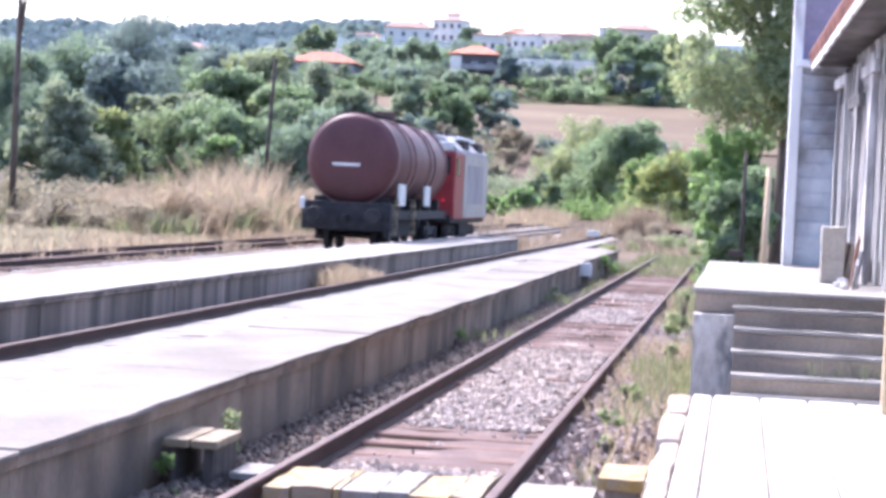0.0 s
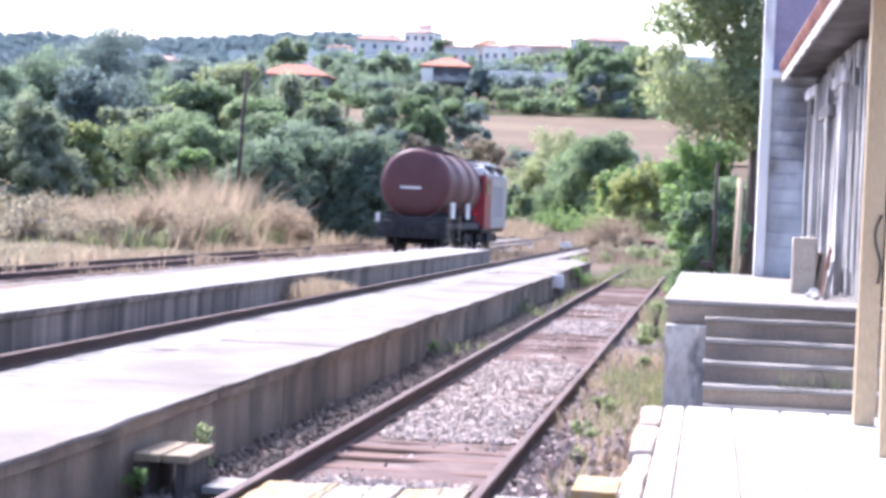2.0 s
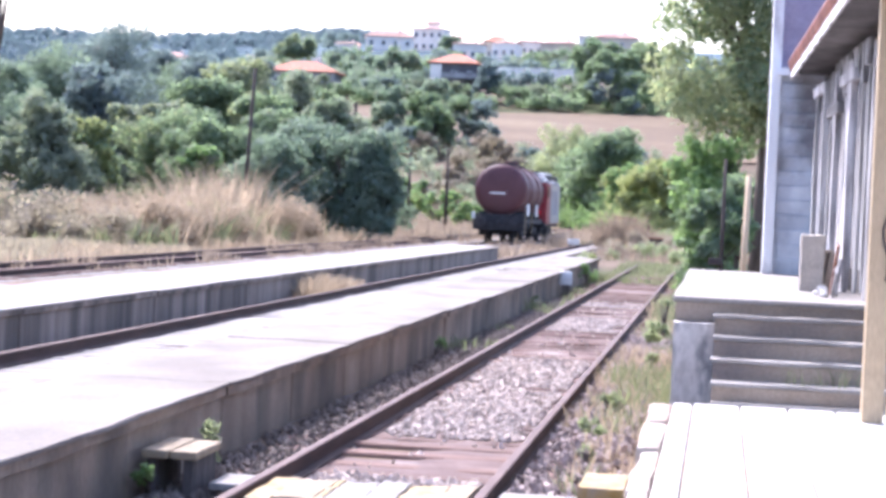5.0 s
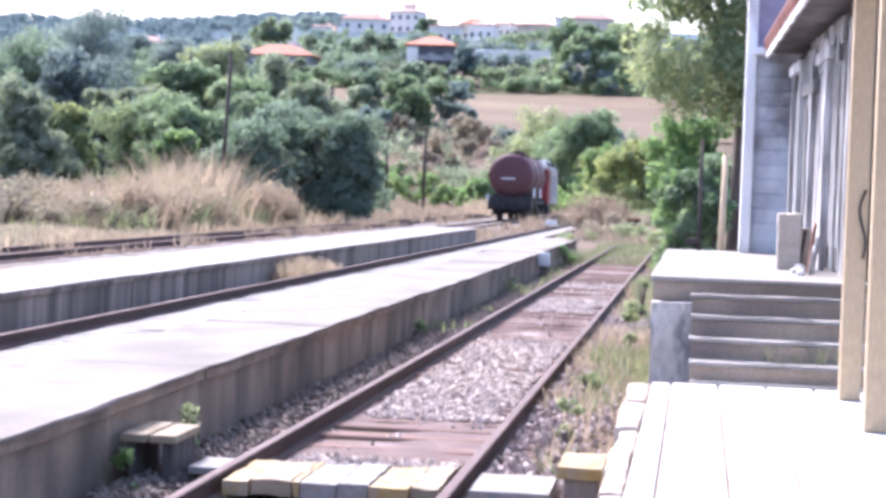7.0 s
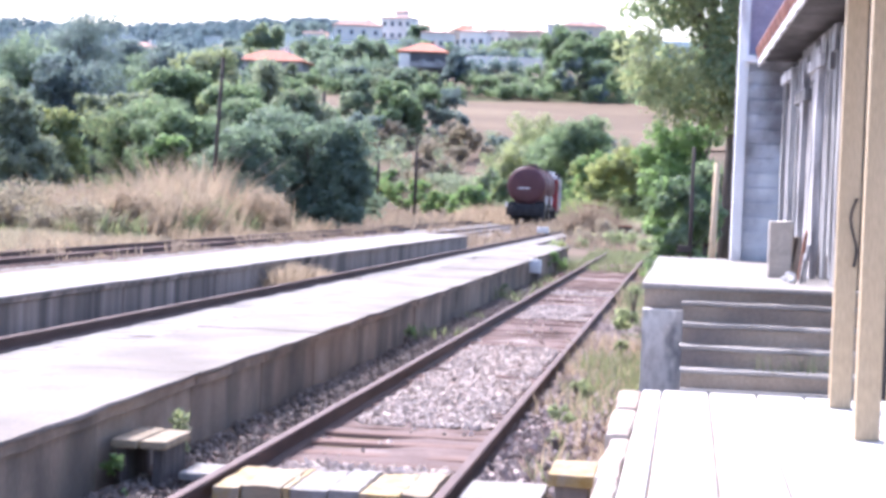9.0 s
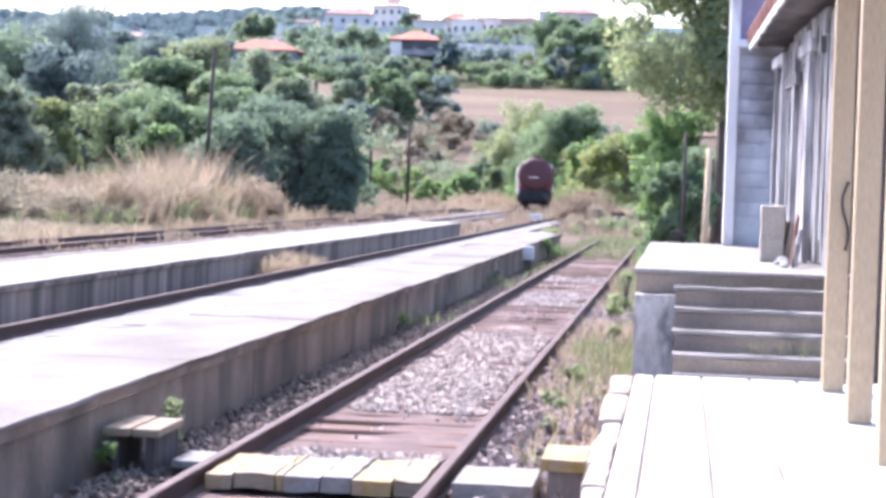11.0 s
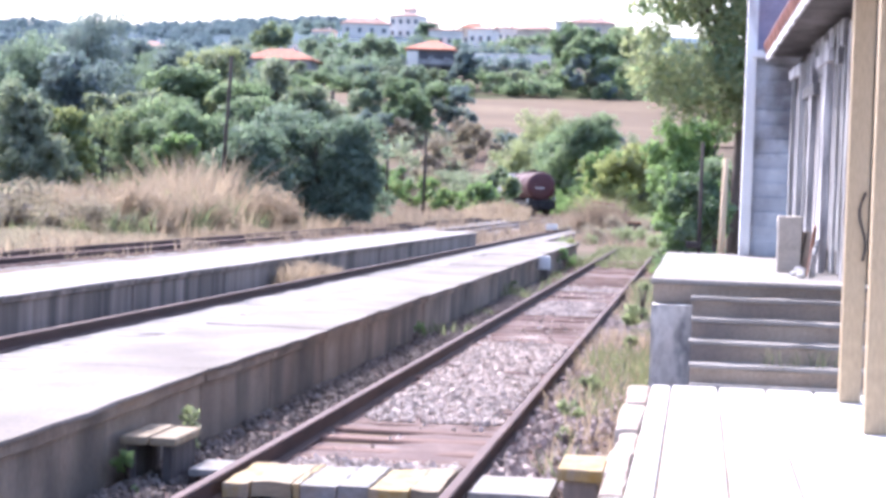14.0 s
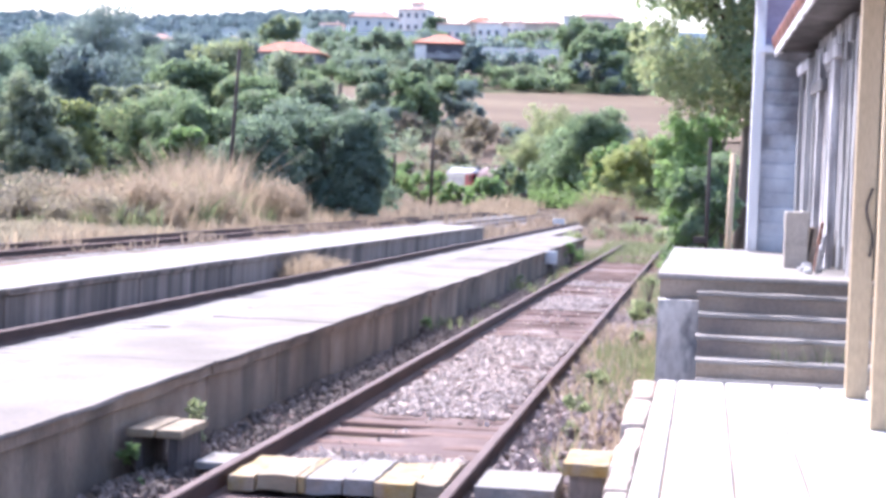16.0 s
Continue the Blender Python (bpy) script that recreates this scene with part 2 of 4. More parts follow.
def box(x0, y0, z0, x1, y1, z1, bevel=0.0, bm=None, segs=2):
    own = bm is None
    b = bmesh.new()
    bmesh.ops.create_cube(b, size=1.0)
    for v in b.verts:
        v.co = Vector(((x0 + x1) / 2 + v.co.x * (x1 - x0), (y0 + y1) / 2 + v.co.y * (y1 - y0), (z0 + z1) / 2 + v.co.z * (z1 - z0)))
    if bevel:
        bmesh.ops.bevel(b, geom=b.edges[:], offset=bevel, segments=segs, affect="EDGES", profile=0.6)
    return b if own else merge(bm, b)


def rough(b, amount, cuts=5):
    """Worn timber: subdivided, with chipped and sagging edges."""
    bmesh.ops.subdivide_edges(b, edges=b.edges[:], cuts=cuts, use_grid_fill=True)
    for v in b.verts:
        p = v.co * 7
        v.co += Vector((noise.noise(p), noise.noise(p + Vector((5, 0, 0))), noise.noise(p + Vector((0, 7, 0))))) * amount
    return b


def merge(bm, other):
    me = bpy.data.meshes.new("tmp")
    other.to_mesh(me)
    other.free()
    bm.from_mesh(me)
    bpy.data.meshes.remove(me)
    return bm


def rod(p, q, r0, r1=None, n=10, bm=None):
    p, q = Vector(p), Vector(q)
    b = bmesh.new()
    bmesh.ops.create_cone(b, cap_ends=True, segments=n, radius1=r0, radius2=r0 if r1 is None else r1, depth=(q - p).length)
    b.transform(Matrix.Translation((p + q) / 2) @ (q - p).to_track_quat("Z", "Y").to_matrix().to_4x4())
    return b if bm is None else merge(bm, b)


def sweep(section, path, closed_ends=True):
    """A section of (side, up) points carried along a path of (x, y, z)."""
    bm = bmesh.new()
    rings = []
    for i, p in enumerate(path):
        a, b = Vector(path[max(i - 1, 0)]), Vector(path[min(i + 1, len(path) - 1)])
        t = (b - a).normalized()
        s = Vector((t.y, -t.x, 0)).normalized()
        rings.append([bm.verts.new(Vector(p) + s * u + Vector((0, 0, w))) for u, w in section])
    k = len(section)
    for r0, r1 in zip(rings, rings[1:]):
        for j in range(k):
            bm.faces.new((r0[j], r0[(j + 1) % k], r1[(j + 1) % k], r1[j]))
    if closed_ends:
        bm.faces.new(rings[0]), bm.faces.new(rings[-1][::-1])
    return bm


def thing(name, label, category, group="", kind="", at=None):
    ob = new(name)
    if at is not None:
        ob.matrix_world = at
    return tagged(ob, label, category, group, kind)


# ---- ground ----
def terrain(x, y):
    """Height of the land."""
    z = -0.16
    up = max(0.0, min(0.115 * (y - 187), 0.16 * (y - 248), 50.0))
    aside = max(0.0, min(1.0, (-x / max(y, 1.0) - 0.195) / 0.08))
    z += up * (1 - 0.3 * aside)
    if y > 248:
        z += 1.1 * noise.noise((x * 0.012, y * 0.012, 0.3)) * min(1, (y - 248) / 60)
    if y > 640:
        z -= (min(y, 1100) - 640) * 0.08
    if y > 1100:
        r = min(1.0, (y - 1100) / 1200)
        drop = max(0.0, min(1.0, (x + 380) / 160))
        z += r * r * (3 - 2 * r) * (168 - 60 * drop + 7 * noise.noise((x * 0.006, 4.1, 0)) + 4 * noise.noise((x * 0.02, 1.7, 0)))
    if x < -19 and y < 196:
        z += 0.25 * noise.noise((x * 0.1, y * 0.1, 2.0)) * min(1, (-19 - x) / 8)
    return z


def ground():
    xs = np.unique(np.concatenate([np.linspace(-2600, -260, 40), np.linspace(-260, -40, 56), np.linspace(-40, 30, 36), np.linspace(30, 260, 40), np.linspace(260, 2600, 30)]))
    ys = np.unique(np.concatenate([np.linspace(-400, -10, 8), np.linspace(-10, 190, 41), np.linspace(190, 660, 110), np.linspace(660, 2400, 60), np.linspace(2400, 4000, 6)]))
    verts = [(x, y, terrain(x, y)) for y in ys for x in xs]
    k = len(xs)
    faces = [(j * k + i, j * k + i + 1, (j + 1) * k + i + 1, (j + 1) * k + i) for j in range(len(ys) - 1) for i in range(k - 1)]
    m = mat("dry_land", (0.12, 0.092, 0.068), (0.18, 0.135, 0.102), 0.95, 0.06, 3.0, 0.3, c3=(0.075, 0.09, 0.045), stain=0.7)
    n, l = m.node_tree.nodes, m.node_tree.links
    n["Principled BSDF"].inputs["Specular IOR Level"].default_value = 0.05
    # far woods: green with blue distance haze tinted in, beyond the village
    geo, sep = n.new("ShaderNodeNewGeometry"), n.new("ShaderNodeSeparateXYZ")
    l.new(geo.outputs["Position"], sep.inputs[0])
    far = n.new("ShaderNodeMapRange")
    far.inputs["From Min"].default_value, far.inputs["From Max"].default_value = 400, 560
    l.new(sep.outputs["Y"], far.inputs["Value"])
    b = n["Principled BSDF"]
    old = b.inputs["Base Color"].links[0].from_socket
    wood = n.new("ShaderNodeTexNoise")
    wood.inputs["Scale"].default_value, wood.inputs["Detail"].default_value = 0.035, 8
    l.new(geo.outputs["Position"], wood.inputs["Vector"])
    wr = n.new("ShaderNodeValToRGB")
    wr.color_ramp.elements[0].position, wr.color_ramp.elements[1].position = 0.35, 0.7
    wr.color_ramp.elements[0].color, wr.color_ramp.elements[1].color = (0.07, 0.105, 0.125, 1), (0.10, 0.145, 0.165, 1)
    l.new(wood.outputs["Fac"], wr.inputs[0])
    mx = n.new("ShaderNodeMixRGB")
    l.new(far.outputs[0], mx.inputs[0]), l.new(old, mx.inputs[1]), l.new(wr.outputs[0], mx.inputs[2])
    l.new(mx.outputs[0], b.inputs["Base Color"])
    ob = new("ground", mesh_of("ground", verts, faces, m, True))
    tagged(ob, "dry grassy land rising to wooded hills", "ground", kind="structure")
    # mown field on the slope
    fx, fy = np.linspace(-86, 6, 40), np.linspace(312, 372, 40)
    fv = [(x + 3 * noise.noise((y * 0.05, 0, 1)), y + 4 * noise.noise((x * 0.04, 0, 5)) + 0.06 * x, 0) for y in fy for x in fx]
    fv = [(x, y, terrain(x, y) + 0.25) for x, y, z in fv]
    ff = [(j * 40 + i, j * 40 + i + 1, (j + 1) * 40 + i + 1, (j + 1) * 40 + i) for j in range(39) for i in range(39)]
    fm = mat("mown_stubble", (0.106, 0.071, 0.038), (0.138, 0.095, 0.052), 0.95, 0.08, 1.2, 0.2, c3=(0.16, 0.115, 0.066), stain=0.5, stretch=(0.4, 1.6, 1))
    tagged(new("field", mesh_of("field", fv, ff, fm, True)), "mown straw-brown field on the hillside", "field", kind="structure")


ground()


# ---- tracks ----
GAUGE = 1.435
R_CURVE, Y_CURVE = 283.0, 156.0


def on_main(s):
    """Place and heading (degrees to the left) on the main track, s metres from the camera's station."""
    if s <= Y_CURVE:
        return -11.5, s, 0.0
    b = max(0.0, s - 180) / 149  # the bend tightens past here
    a = (min(s, 180) - Y_CURVE) / R_CURVE
    if b > 0:
        cx, cy = -11.5 - R_CURVE * (1 - math.cos(a)), Y_CURVE + R_CURVE * math.sin(a)
        return cx - 149 * (math.cos(a) - math.cos(a + b)), cy + 149 * (math.sin(a + b) - math.sin(a)), math.degrees(a + b)
    return -11.5 - R_CURVE * (1 - math.cos(a)), Y_CURVE + R_CURVE * math.sin(a), math.degrees(a)


RAIL = [(-0.065, -0.15), (0.065, -0.15), (0.065, -0.135), (0.012, -0.118), (0.012, -0.045), (0.034, -0.03), (0.034, -0.006), (-0.034, -0.006), (-0.034, -0.03), (-0.012, -0.045), (-0.012, -0.118), (-0.065, -0.135)]
HEAD = [(-0.033, -0.007), (0.033, -0.007), (0.033, -0.003), (0.025, 0.002), (-0.025, 0.002), (-0.033, -0.003)]


def track(label, paths, sleepers, sl_mat, sl_every=0.6, sl_top=-0.15, bed=None, bed_mat=None):
    t = thing("railway_track", label, "railway track", "railway tracks", "structure")
    for p in paths:
        r = part("rail", sweep(RAIL, p), M["rail_rust"], t, "rusted steel rail")
        part("rail_head", sweep(HEAD, p), M["rail_top"], r, "pale worn running surface")
    me = None
    for x, y, a in sleepers:
        if me is None:
            b = box(-1.25, -0.125, sl_top - 0.16, 1.25, 0.125, sl_top, 0.015, segs=1)
            me = bpy.data.meshes.new("sleeper")
            b.to_mesh(me)
            b.free()
            me.materials.append(sl_mat)
        o = new("sleeper", me)
        o.parent = t
        o.matrix_local = pose(x + random.uniform(-0.03, 0.03), y + random.uniform(-0.03, 0.03), random.uniform(-0.012, 0.008), 0, random.uniform(-0.4, 0.4), a + random.uniform(-1, 1))
    return t


def straight(x, y0, y1, step=20.0):
    n = max(2, int((y1 - y0) / step))
    return [(x, y0 + (y1 - y0) * i / n, 0) for i in range(n + 1)]


def tracks():
    near = [straight(-2.81, -30, 75), straight(-1.375, -30, 75)]
    track("rusty disused track beside the platform", near, [(-2.09, -9 + 0.6 * i, 0) for i in range(125)], M["sleeper"], sl_top=-0.135)
    mid = [straight(-7.45, -30, 130), straight(-6.015, -30, 130)]
    track("weathered track between the two platforms", mid, [(-6.73, 6 + 0.6 * i, 0) for i in range(150)], M["grey_sleeper"], sl_top=-0.15)
    mp = []
    for off in (-0.7175, 0.7175):
        line = []
        for i in range(67):
            x, y, a = on_main(-30 + 5 * i)
            line.append((x + off * math.cos(radians(a)), y + off * math.sin(radians(a)), 0))
        mp.append(line)
    track("main line curving away behind the bushes", mp, [on_main(60 + 0.6 * i) for i in range(240)], M["grey_sleeper"])
    side = [straight(-16.3, -30, 170), straight(-14.87, -30, 170)]
    track("overgrown rusty siding by the dry grass", side, [(-15.6, 40 + 0.6 * i, 0) for i in range(110)], M["sleeper"], sl_top=-0.12)

    def bed(x0, x1, y0, y1, z, m, label):
        nx, ny = max(3, int((x1 - x0) / 0.25)), int((y1 - y0) / 0.5)
        v = [(x0 + (x1 - x0) * i / nx, y0 + (y1 - y0) * j / ny, z + 0.03 * noise.noise((i * 0.5 + x0, j * 0.4, 0)) - (0.18 if i in (0, nx) else 0)) for j in range(ny + 1) for i in range(nx + 1)]
        f = [(j * (nx + 1) + i, j * (nx + 1) + i + 1, (j + 1) * (nx + 1) + i + 1, (j + 1) * (nx + 1) + i) for j in range(ny) for i in range(nx)]
        return tagged(new("ballast", mesh_of("ballast", v, f, m, True)), label, "ballast", kind="structure")

    bed(-3.52, -0.62, -30, 75, -0.15, M["brown_gravel"], "rust-brown ballast bed with gravel")
    bed(-8.2, -4.7, -30, 130, -0.15, M["pale_gravel"], "grey ballast bed between platforms")
    bed(-14.0, -9.9, -30, 150, -0.14, M["gravel"], "grey ballast of the main line")
    bed(-17.6, -13.9, -30, 165, -0.15, M["gravel"], "grey gravel round the siding")


tracks()


def stones(name, label, m, count, area, zf, size, keep=None):
    """Loose stones, one joined mesh of small uneven lumps."""
    rng = np.random.default_rng(7 + count)
    base = np.array([(1, 0, 0), (-1, 0, 0), (0, 1, 0), (0, -1, 0), (0, 0, 1), (0, 0, -1)], float)
    tri = np.array([(0, 2, 4), (2, 1, 4), (1, 3, 4), (3, 0, 4), (2, 0, 5), (1, 2, 5), (3, 1, 5), (0, 3, 5)])
    V, Fc, k = [], [], 0
    while k < count:
        x, y = rng.uniform(area[0], area[1]), rng.uniform(area[2], area[3])
        if keep and not keep(x, y, rng):
            continue
        s = size * rng.uniform(0.5, 1.3)
        q = Euler(rng.uniform(0, 6, 3)).to_matrix()
        pts = (base * rng.uniform(0.6, 1.2, (6, 3)) * s * np.array([1, 1, 0.8])) @ np.array(q).T + np.array([x, y, zf(x, y) + s * 0.3])
        V.append(pts), Fc.append(tri + 6 * k)
        k += 1
    ob = new(name, mesh_of(name, np.concatenate(V), np.concatenate(Fc), m))
    return tagged(ob, label, "gravel", kind="stuff")


def white_zone(x, y, rng):
    w = noise.noise((x * 0.6, y * 0.5, 9)) * 0.6
    inside = 16.8 < y + w < 26.5 or 33 < y + w < 37.5 or 13.4 < y + w * 0.4 < 14.2 or 42 < y < 44
    inside = inside and noise.noise((x * 1.7, y * 0.8, 21)) > -0.33
    return inside and -2.66 < x < -1.53 or rng.uniform() < 0.012


stones("ballast_stones", "loose pale limestone ballast between the rails", M["white_stone"], 8500, (-2.72, -1.47, 12.2, 45), lambda x, y: -0.145, 0.034, white_zone)
stones("ballast_stones", "loose grey ballast beside the platform wall", M["grey_stone"], 5200, (-3.45, -2.96, 11, 45), lambda x, y: -0.15 + 0.05 * (-x - 2.9), 0.034)
stones("ballast_stones", "loose pale ballast between rail and platform", M["pink_stone"], 5500, (-5.93, -4.8, 16, 62), lambda x, y: -0.15, 0.042)
stones("ballast_stones", "loose pinkish gravel and dirt beside the rail", M["pink_stone"], 2200, (-1.3, -0.62, 11, 34), lambda x, y: -0.13, 0.045)


# ---- platforms ----
def platform(label, x0, x1, y0, y1, top, seg):
    p = thing("platform", label, "platform", "platforms", "structure")
    rng = random.Random(int(x0 * 10))
    y = y0
    while y < y1 - 0.05:
        e = min(y + seg, y1)
        d = rng.uniform(-0.012, 0.012)
        part("wall_block", box(x0 + 0.06, y + 0.006, -0.4, x1 - 0.06 + d, e - 0.006, top - 0.10, 0.012, segs=1), M["brown_wall" if x1 > -4 else "wall_concrete"], p, "stained concrete wall section")
        part("coping", rough(box(x0 + 0.03, y + 0.004, top - 0.098, x1 + d - 0.025, e - 0.004, top - 0.03), 0.02, 4) if x1 > -4 else box(x0 + 0.02, y + 0.004, top - 0.098, x1 + d - 0.02, e - 0.004, top - 0.03, 0.01, segs=1), M["brown_wall" if x1 > -4 else "wall_concrete"], p)
        b = box(x0, y + 0.004, top - 0.029, x1 + d, e - 0.004, top + rng.uniform(-0.006, 0.006), 0.009, segs=2)
        part("top_slab", rough(b, 0.016, 3) if x1 > -4 else b, M["platform_top" if x1 > -4 else "concrete"], p)
        y = e
    return p


platform("long narrow concrete platform with stained side", -4.73, -3.5, -25.0, 47.5, 0.385, 2.5)
platform("far end of narrow concrete platform with patched slab", -4.85, -3.52, 47.5, 63.0, 0.40, 3.1)
platform("long concrete island platform beside the main line", -10.0, -8.15, -24.0, 78.0, 0.335, 3.0)


# ---- station deck, steps and dock ----
DECK, DOCK = 0.245, 1.062


def deck():
    d = thing("deck", "sun-bleached paved deck with long pale slabs", "pavement", kind="structure")
    part("bed", box(-0.32, -12, -0.5, 6, 17.06, DECK - 0.03), M["riser"], d, "sandy joint filling")
    lines = [-0.32, -0.155, 0.22, 0.60, 0.98, 1.38, 1.78, 2.2]
    rng = random.Random(4)
    for a, b in zip(lines, lines[1:]):
        y = -12.0 + rng.uniform(0, 1)
        while y < 17.04:
            e = min(y + 2.4, 17.05)
            part("paving_slab", box(a + 0.011, y + 0.003, DECK - 0.029, b - 0.011, e - 0.004, DECK + rng.uniform(-0.004, 0.004), 0.008, segs=1), M["slab"], d)
            y = e
    y = -6.0
    while y < 17.1:
        e = min(y + rng.uniform(0.5, 1.1), 17.2)
        b = box(-0.43 - 0.012 * max(0.0, y - 10.6) + rng.uniform(-0.02, 0.02), y + 0.004, -0.4, -0.322, e - 0.004, DECK + rng.uniform(-0.025, 0.006), 0.025, segs=2)
        rough(b, 0.016, 2)
        part("kerb_stone", b, M["stone"], d, "rough worn edging stone")
        y = e


def dock():
    k = thing("loading_dock", "pale concrete loading dock beside the wooden building", "loading dock", kind="structure")
    part("wall", box(-0.33, 18.45, -0.4, 6, 27.9, DOCK - 0.215, 0.02), M["riser"], k, "stained grey concrete side")
    part("lip", rough(box(-0.355, 18.405, DOCK - 0.214, 6, 27.98, DOCK - 0.05), 0.012, 6), M["riser"], k, "stained slab edge")
    part("top_slab", rough(box(-0.385, 18.38, DOCK - 0.049, 6, 28.0, DOCK, 0.01, segs=1), 0.012, 5), M["concrete"], k, "sunlit slab with worn edge")
    part("cheek_wall", rough(box(-0.365, 18.2, -0.4, -0.016, 18.44, DOCK - 0.22), 0.008, 6), M["grey_paint"], k, "cheek wall with flaking grey paint")
    s = thing("steps", "four concrete steps with pale worn nosings", "steps", kind="structure")
    part("threshold", box(-0.014, 17.06, DECK - 0.05, 1.5, 17.19, DECK + 0.02, 0.01), M["concrete"], s, "pale bottom kerb")
    for i in range(4):
        y, z = 17.2 + 0.3 * i, DECK + 0.17 * (i + 1)
        st = part("step", box(-0.015, y + 0.02, 0.2, 1.5, 18.44, z - 0.035), M["riser"], s, "weathered concrete riser")
        part("nosing", rough(box(-0.02 - 0.012 * (i % 2), y, z - 0.03, 1.5, y + 0.33, z), 0.011, 7), M["concrete"], st, "pale worn tread edge")


deck()
dock()


# ---- wooden station building ----
def building():
    g = thing("station_building", "old weathered wooden station building with tiled eaves", "building")
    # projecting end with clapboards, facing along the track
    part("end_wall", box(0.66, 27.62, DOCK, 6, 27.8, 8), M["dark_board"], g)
    z = DOCK
    i = 0
    while z < 3.6:
        b = box(0.69, -0.012, 0, 1.6, 0.012, 0.205, 0.003, segs=1)
        b.transform(pose(0, 27.58, z, 12))
        part("clapboard", b, M["clap"], g)
        z += 0.19
    part("upper_wall", box(0.69, 27.53, 3.76, 6, 27.60, 8), M["purple"], g, "faded lilac upper wall")
    part("corner_post", box(0.555, 27.46, DOCK, 0.69, 27.9, 8, 0.01), M["white_trim"], g, "flaking white corner board")
    part("ledge", box(0.62, 27.4, 3.64, 0.92, 27.6, 3.74, 0.01), M["white_trim"], g)
    # long side wall, vertical weathered boards
    rng = random.Random(12)
    def turned(b):
        for v in b.verts:
            v.co.x += -0.02 + 0.031 * (27.6 - v.co.y)
        return b
    # dark backing colour stands in for unlit slots and the opening before the boards
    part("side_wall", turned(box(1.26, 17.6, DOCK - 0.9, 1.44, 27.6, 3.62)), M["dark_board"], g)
    y = 18.7
    while y < 27.3:
        w = rng.uniform(0.12, 0.34)
        if rng.random() > 0.3:
            x = 1.235 + rng.uniform(-0.09, 0.0)
            b = box(x - 0.03, y + 0.01, DOCK + rng.choice((0.01, 0.02, 0.1, 0.25)), x, y + w - 0.015, 3.5 - rng.choice((0.0, 0.0, 0.15, 0.4)), 0.0)
            b.transform(Matrix.Translation((0, y, DOCK)) @ pose(0, 0, 0, rng.uniform(-1.0, 1.0)) @ Matrix.Translation((0, -y, -DOCK)))
            part("board", turned(rough(b, 0.005, 3)), M["old_board" if rng.random() < 0.72 else "pale_board"], g, "weathered upright board")
        y += w
    for y, w in ((26.0, 0.18), (24.9, 0.16), (23.3, 0.2), (21.6, 0.3), (19.2, 0.2)):
        part("door_post", turned(rough(box(1.07, y, DOCK, 1.14, y + w, 3.42), 0.014, 5)), M["pale_board" if w < 0.19 else "old_board"], g, "peeling white door post")
    for y, z in ((26.2, 3.3), (24.1, 2.95), (22.4, 3.2)):
        part("lintel", turned(rough(box(1.06, y - 1.2, z, 1.13, y + 0.3, z + 0.12), 0.014, 5)), M["old_board"], g, "weathered lintel board")
    for i in range(9):
        y = 20.2 + 0.42 * i
        part("broken_batten", turned(rough(box(1.10, y, 3.38 - rng.uniform(0.05, 0.3), 1.16, y + rng.uniform(0.2, 0.45), 3.54), 0.02, 3)), M["pale_board" if i % 3 else "old_board"], g, "broken pale boarding under the eaves")
    # eaves, running slightly out of line with the wall
    def skew(b):
        for v in b.verts:
            v.co.x += -0.075 + 0.013 * (26.8 - v.co.y)
        return b
    e = thing("eaves", "overhanging tiled eaves with white fascia board", "roof")
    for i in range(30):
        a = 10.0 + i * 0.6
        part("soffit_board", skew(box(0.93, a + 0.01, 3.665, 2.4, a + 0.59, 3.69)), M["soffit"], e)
    part("fascia", skew(box(0.885, 10, 3.585, 0.915, 27.4, 3.70, 0.004)), M["white_trim"], e, "white painted fascia")
    for i in range(60):
        y = 10 + i * 0.29
        b = rod((0.86, y + 0.145, 3.73), (2.4, y + 0.145, 4.2), 0.08, 0.075, 8)
        part("roof_tile", skew(b), M["old_tile"], e)


building()


def posts():
    for i, y in enumerate((16.2, 14.0, 11.8, 9.6)):
        p = thing("post", "square cream-painted timber post standing on the deck", "post", "canopy posts", at=pose(1.128 if i == 0 else 1.145, y, DECK))
        part("shaft", box(0, 0, 0, 0.165, 0.165, 3.59, 0.012), M["cream"], p)
        if i == 0:
            h = bmesh.new()
            pts = [Vector((0.135 + 0.025 * math.sin(k / 12 * math.pi * 2) - 0.02 * math.sin(k / 12 * math.pi), -0.02 - 0.02 * math.sin(k / 12 * math.pi), 1.10 + 0.5 * k / 12)) for k in range(13)]
            for a, b in zip(pts, pts[1:]):
                rod(a, b, 0.011, n=8, bm=h)
            rod((0.135, 0.01, 1.10), (0.135, -0.03, 1.10), 0.014, n=8, bm=h)
            rod((0.135, 0.01, 1.60), (0.135, -0.03, 1.60), 0.014, n=8, bm=h)
            part("iron_hook", h, M["iron"], p, "bent dark iron hook")


posts()


def dock_box():
    p = thing("concrete_block", "upright pale concrete block standing on the dock", "block", at=pose(0.84, 21.3, DOCK))
    part("body", rough(box(-0.03, 0, 0, 0.21, 0.2, 0.57, 0.01, segs=1), 0.008, 4), M["pale_block"], p)
    q = thing("meter_box", "low weathered box beside the concrete block", "box", at=pose(1.045, 21.4, DOCK))
    part("body", box(0, 0, 0, 0.10, 0.2, 0.42, 0.01), M["stone"], q)
    part("cable", rod((-0.01, -0.012, 0.02), (0.05, -0.012, 0.40), 0.012), M["iron"], q)


dock_box()


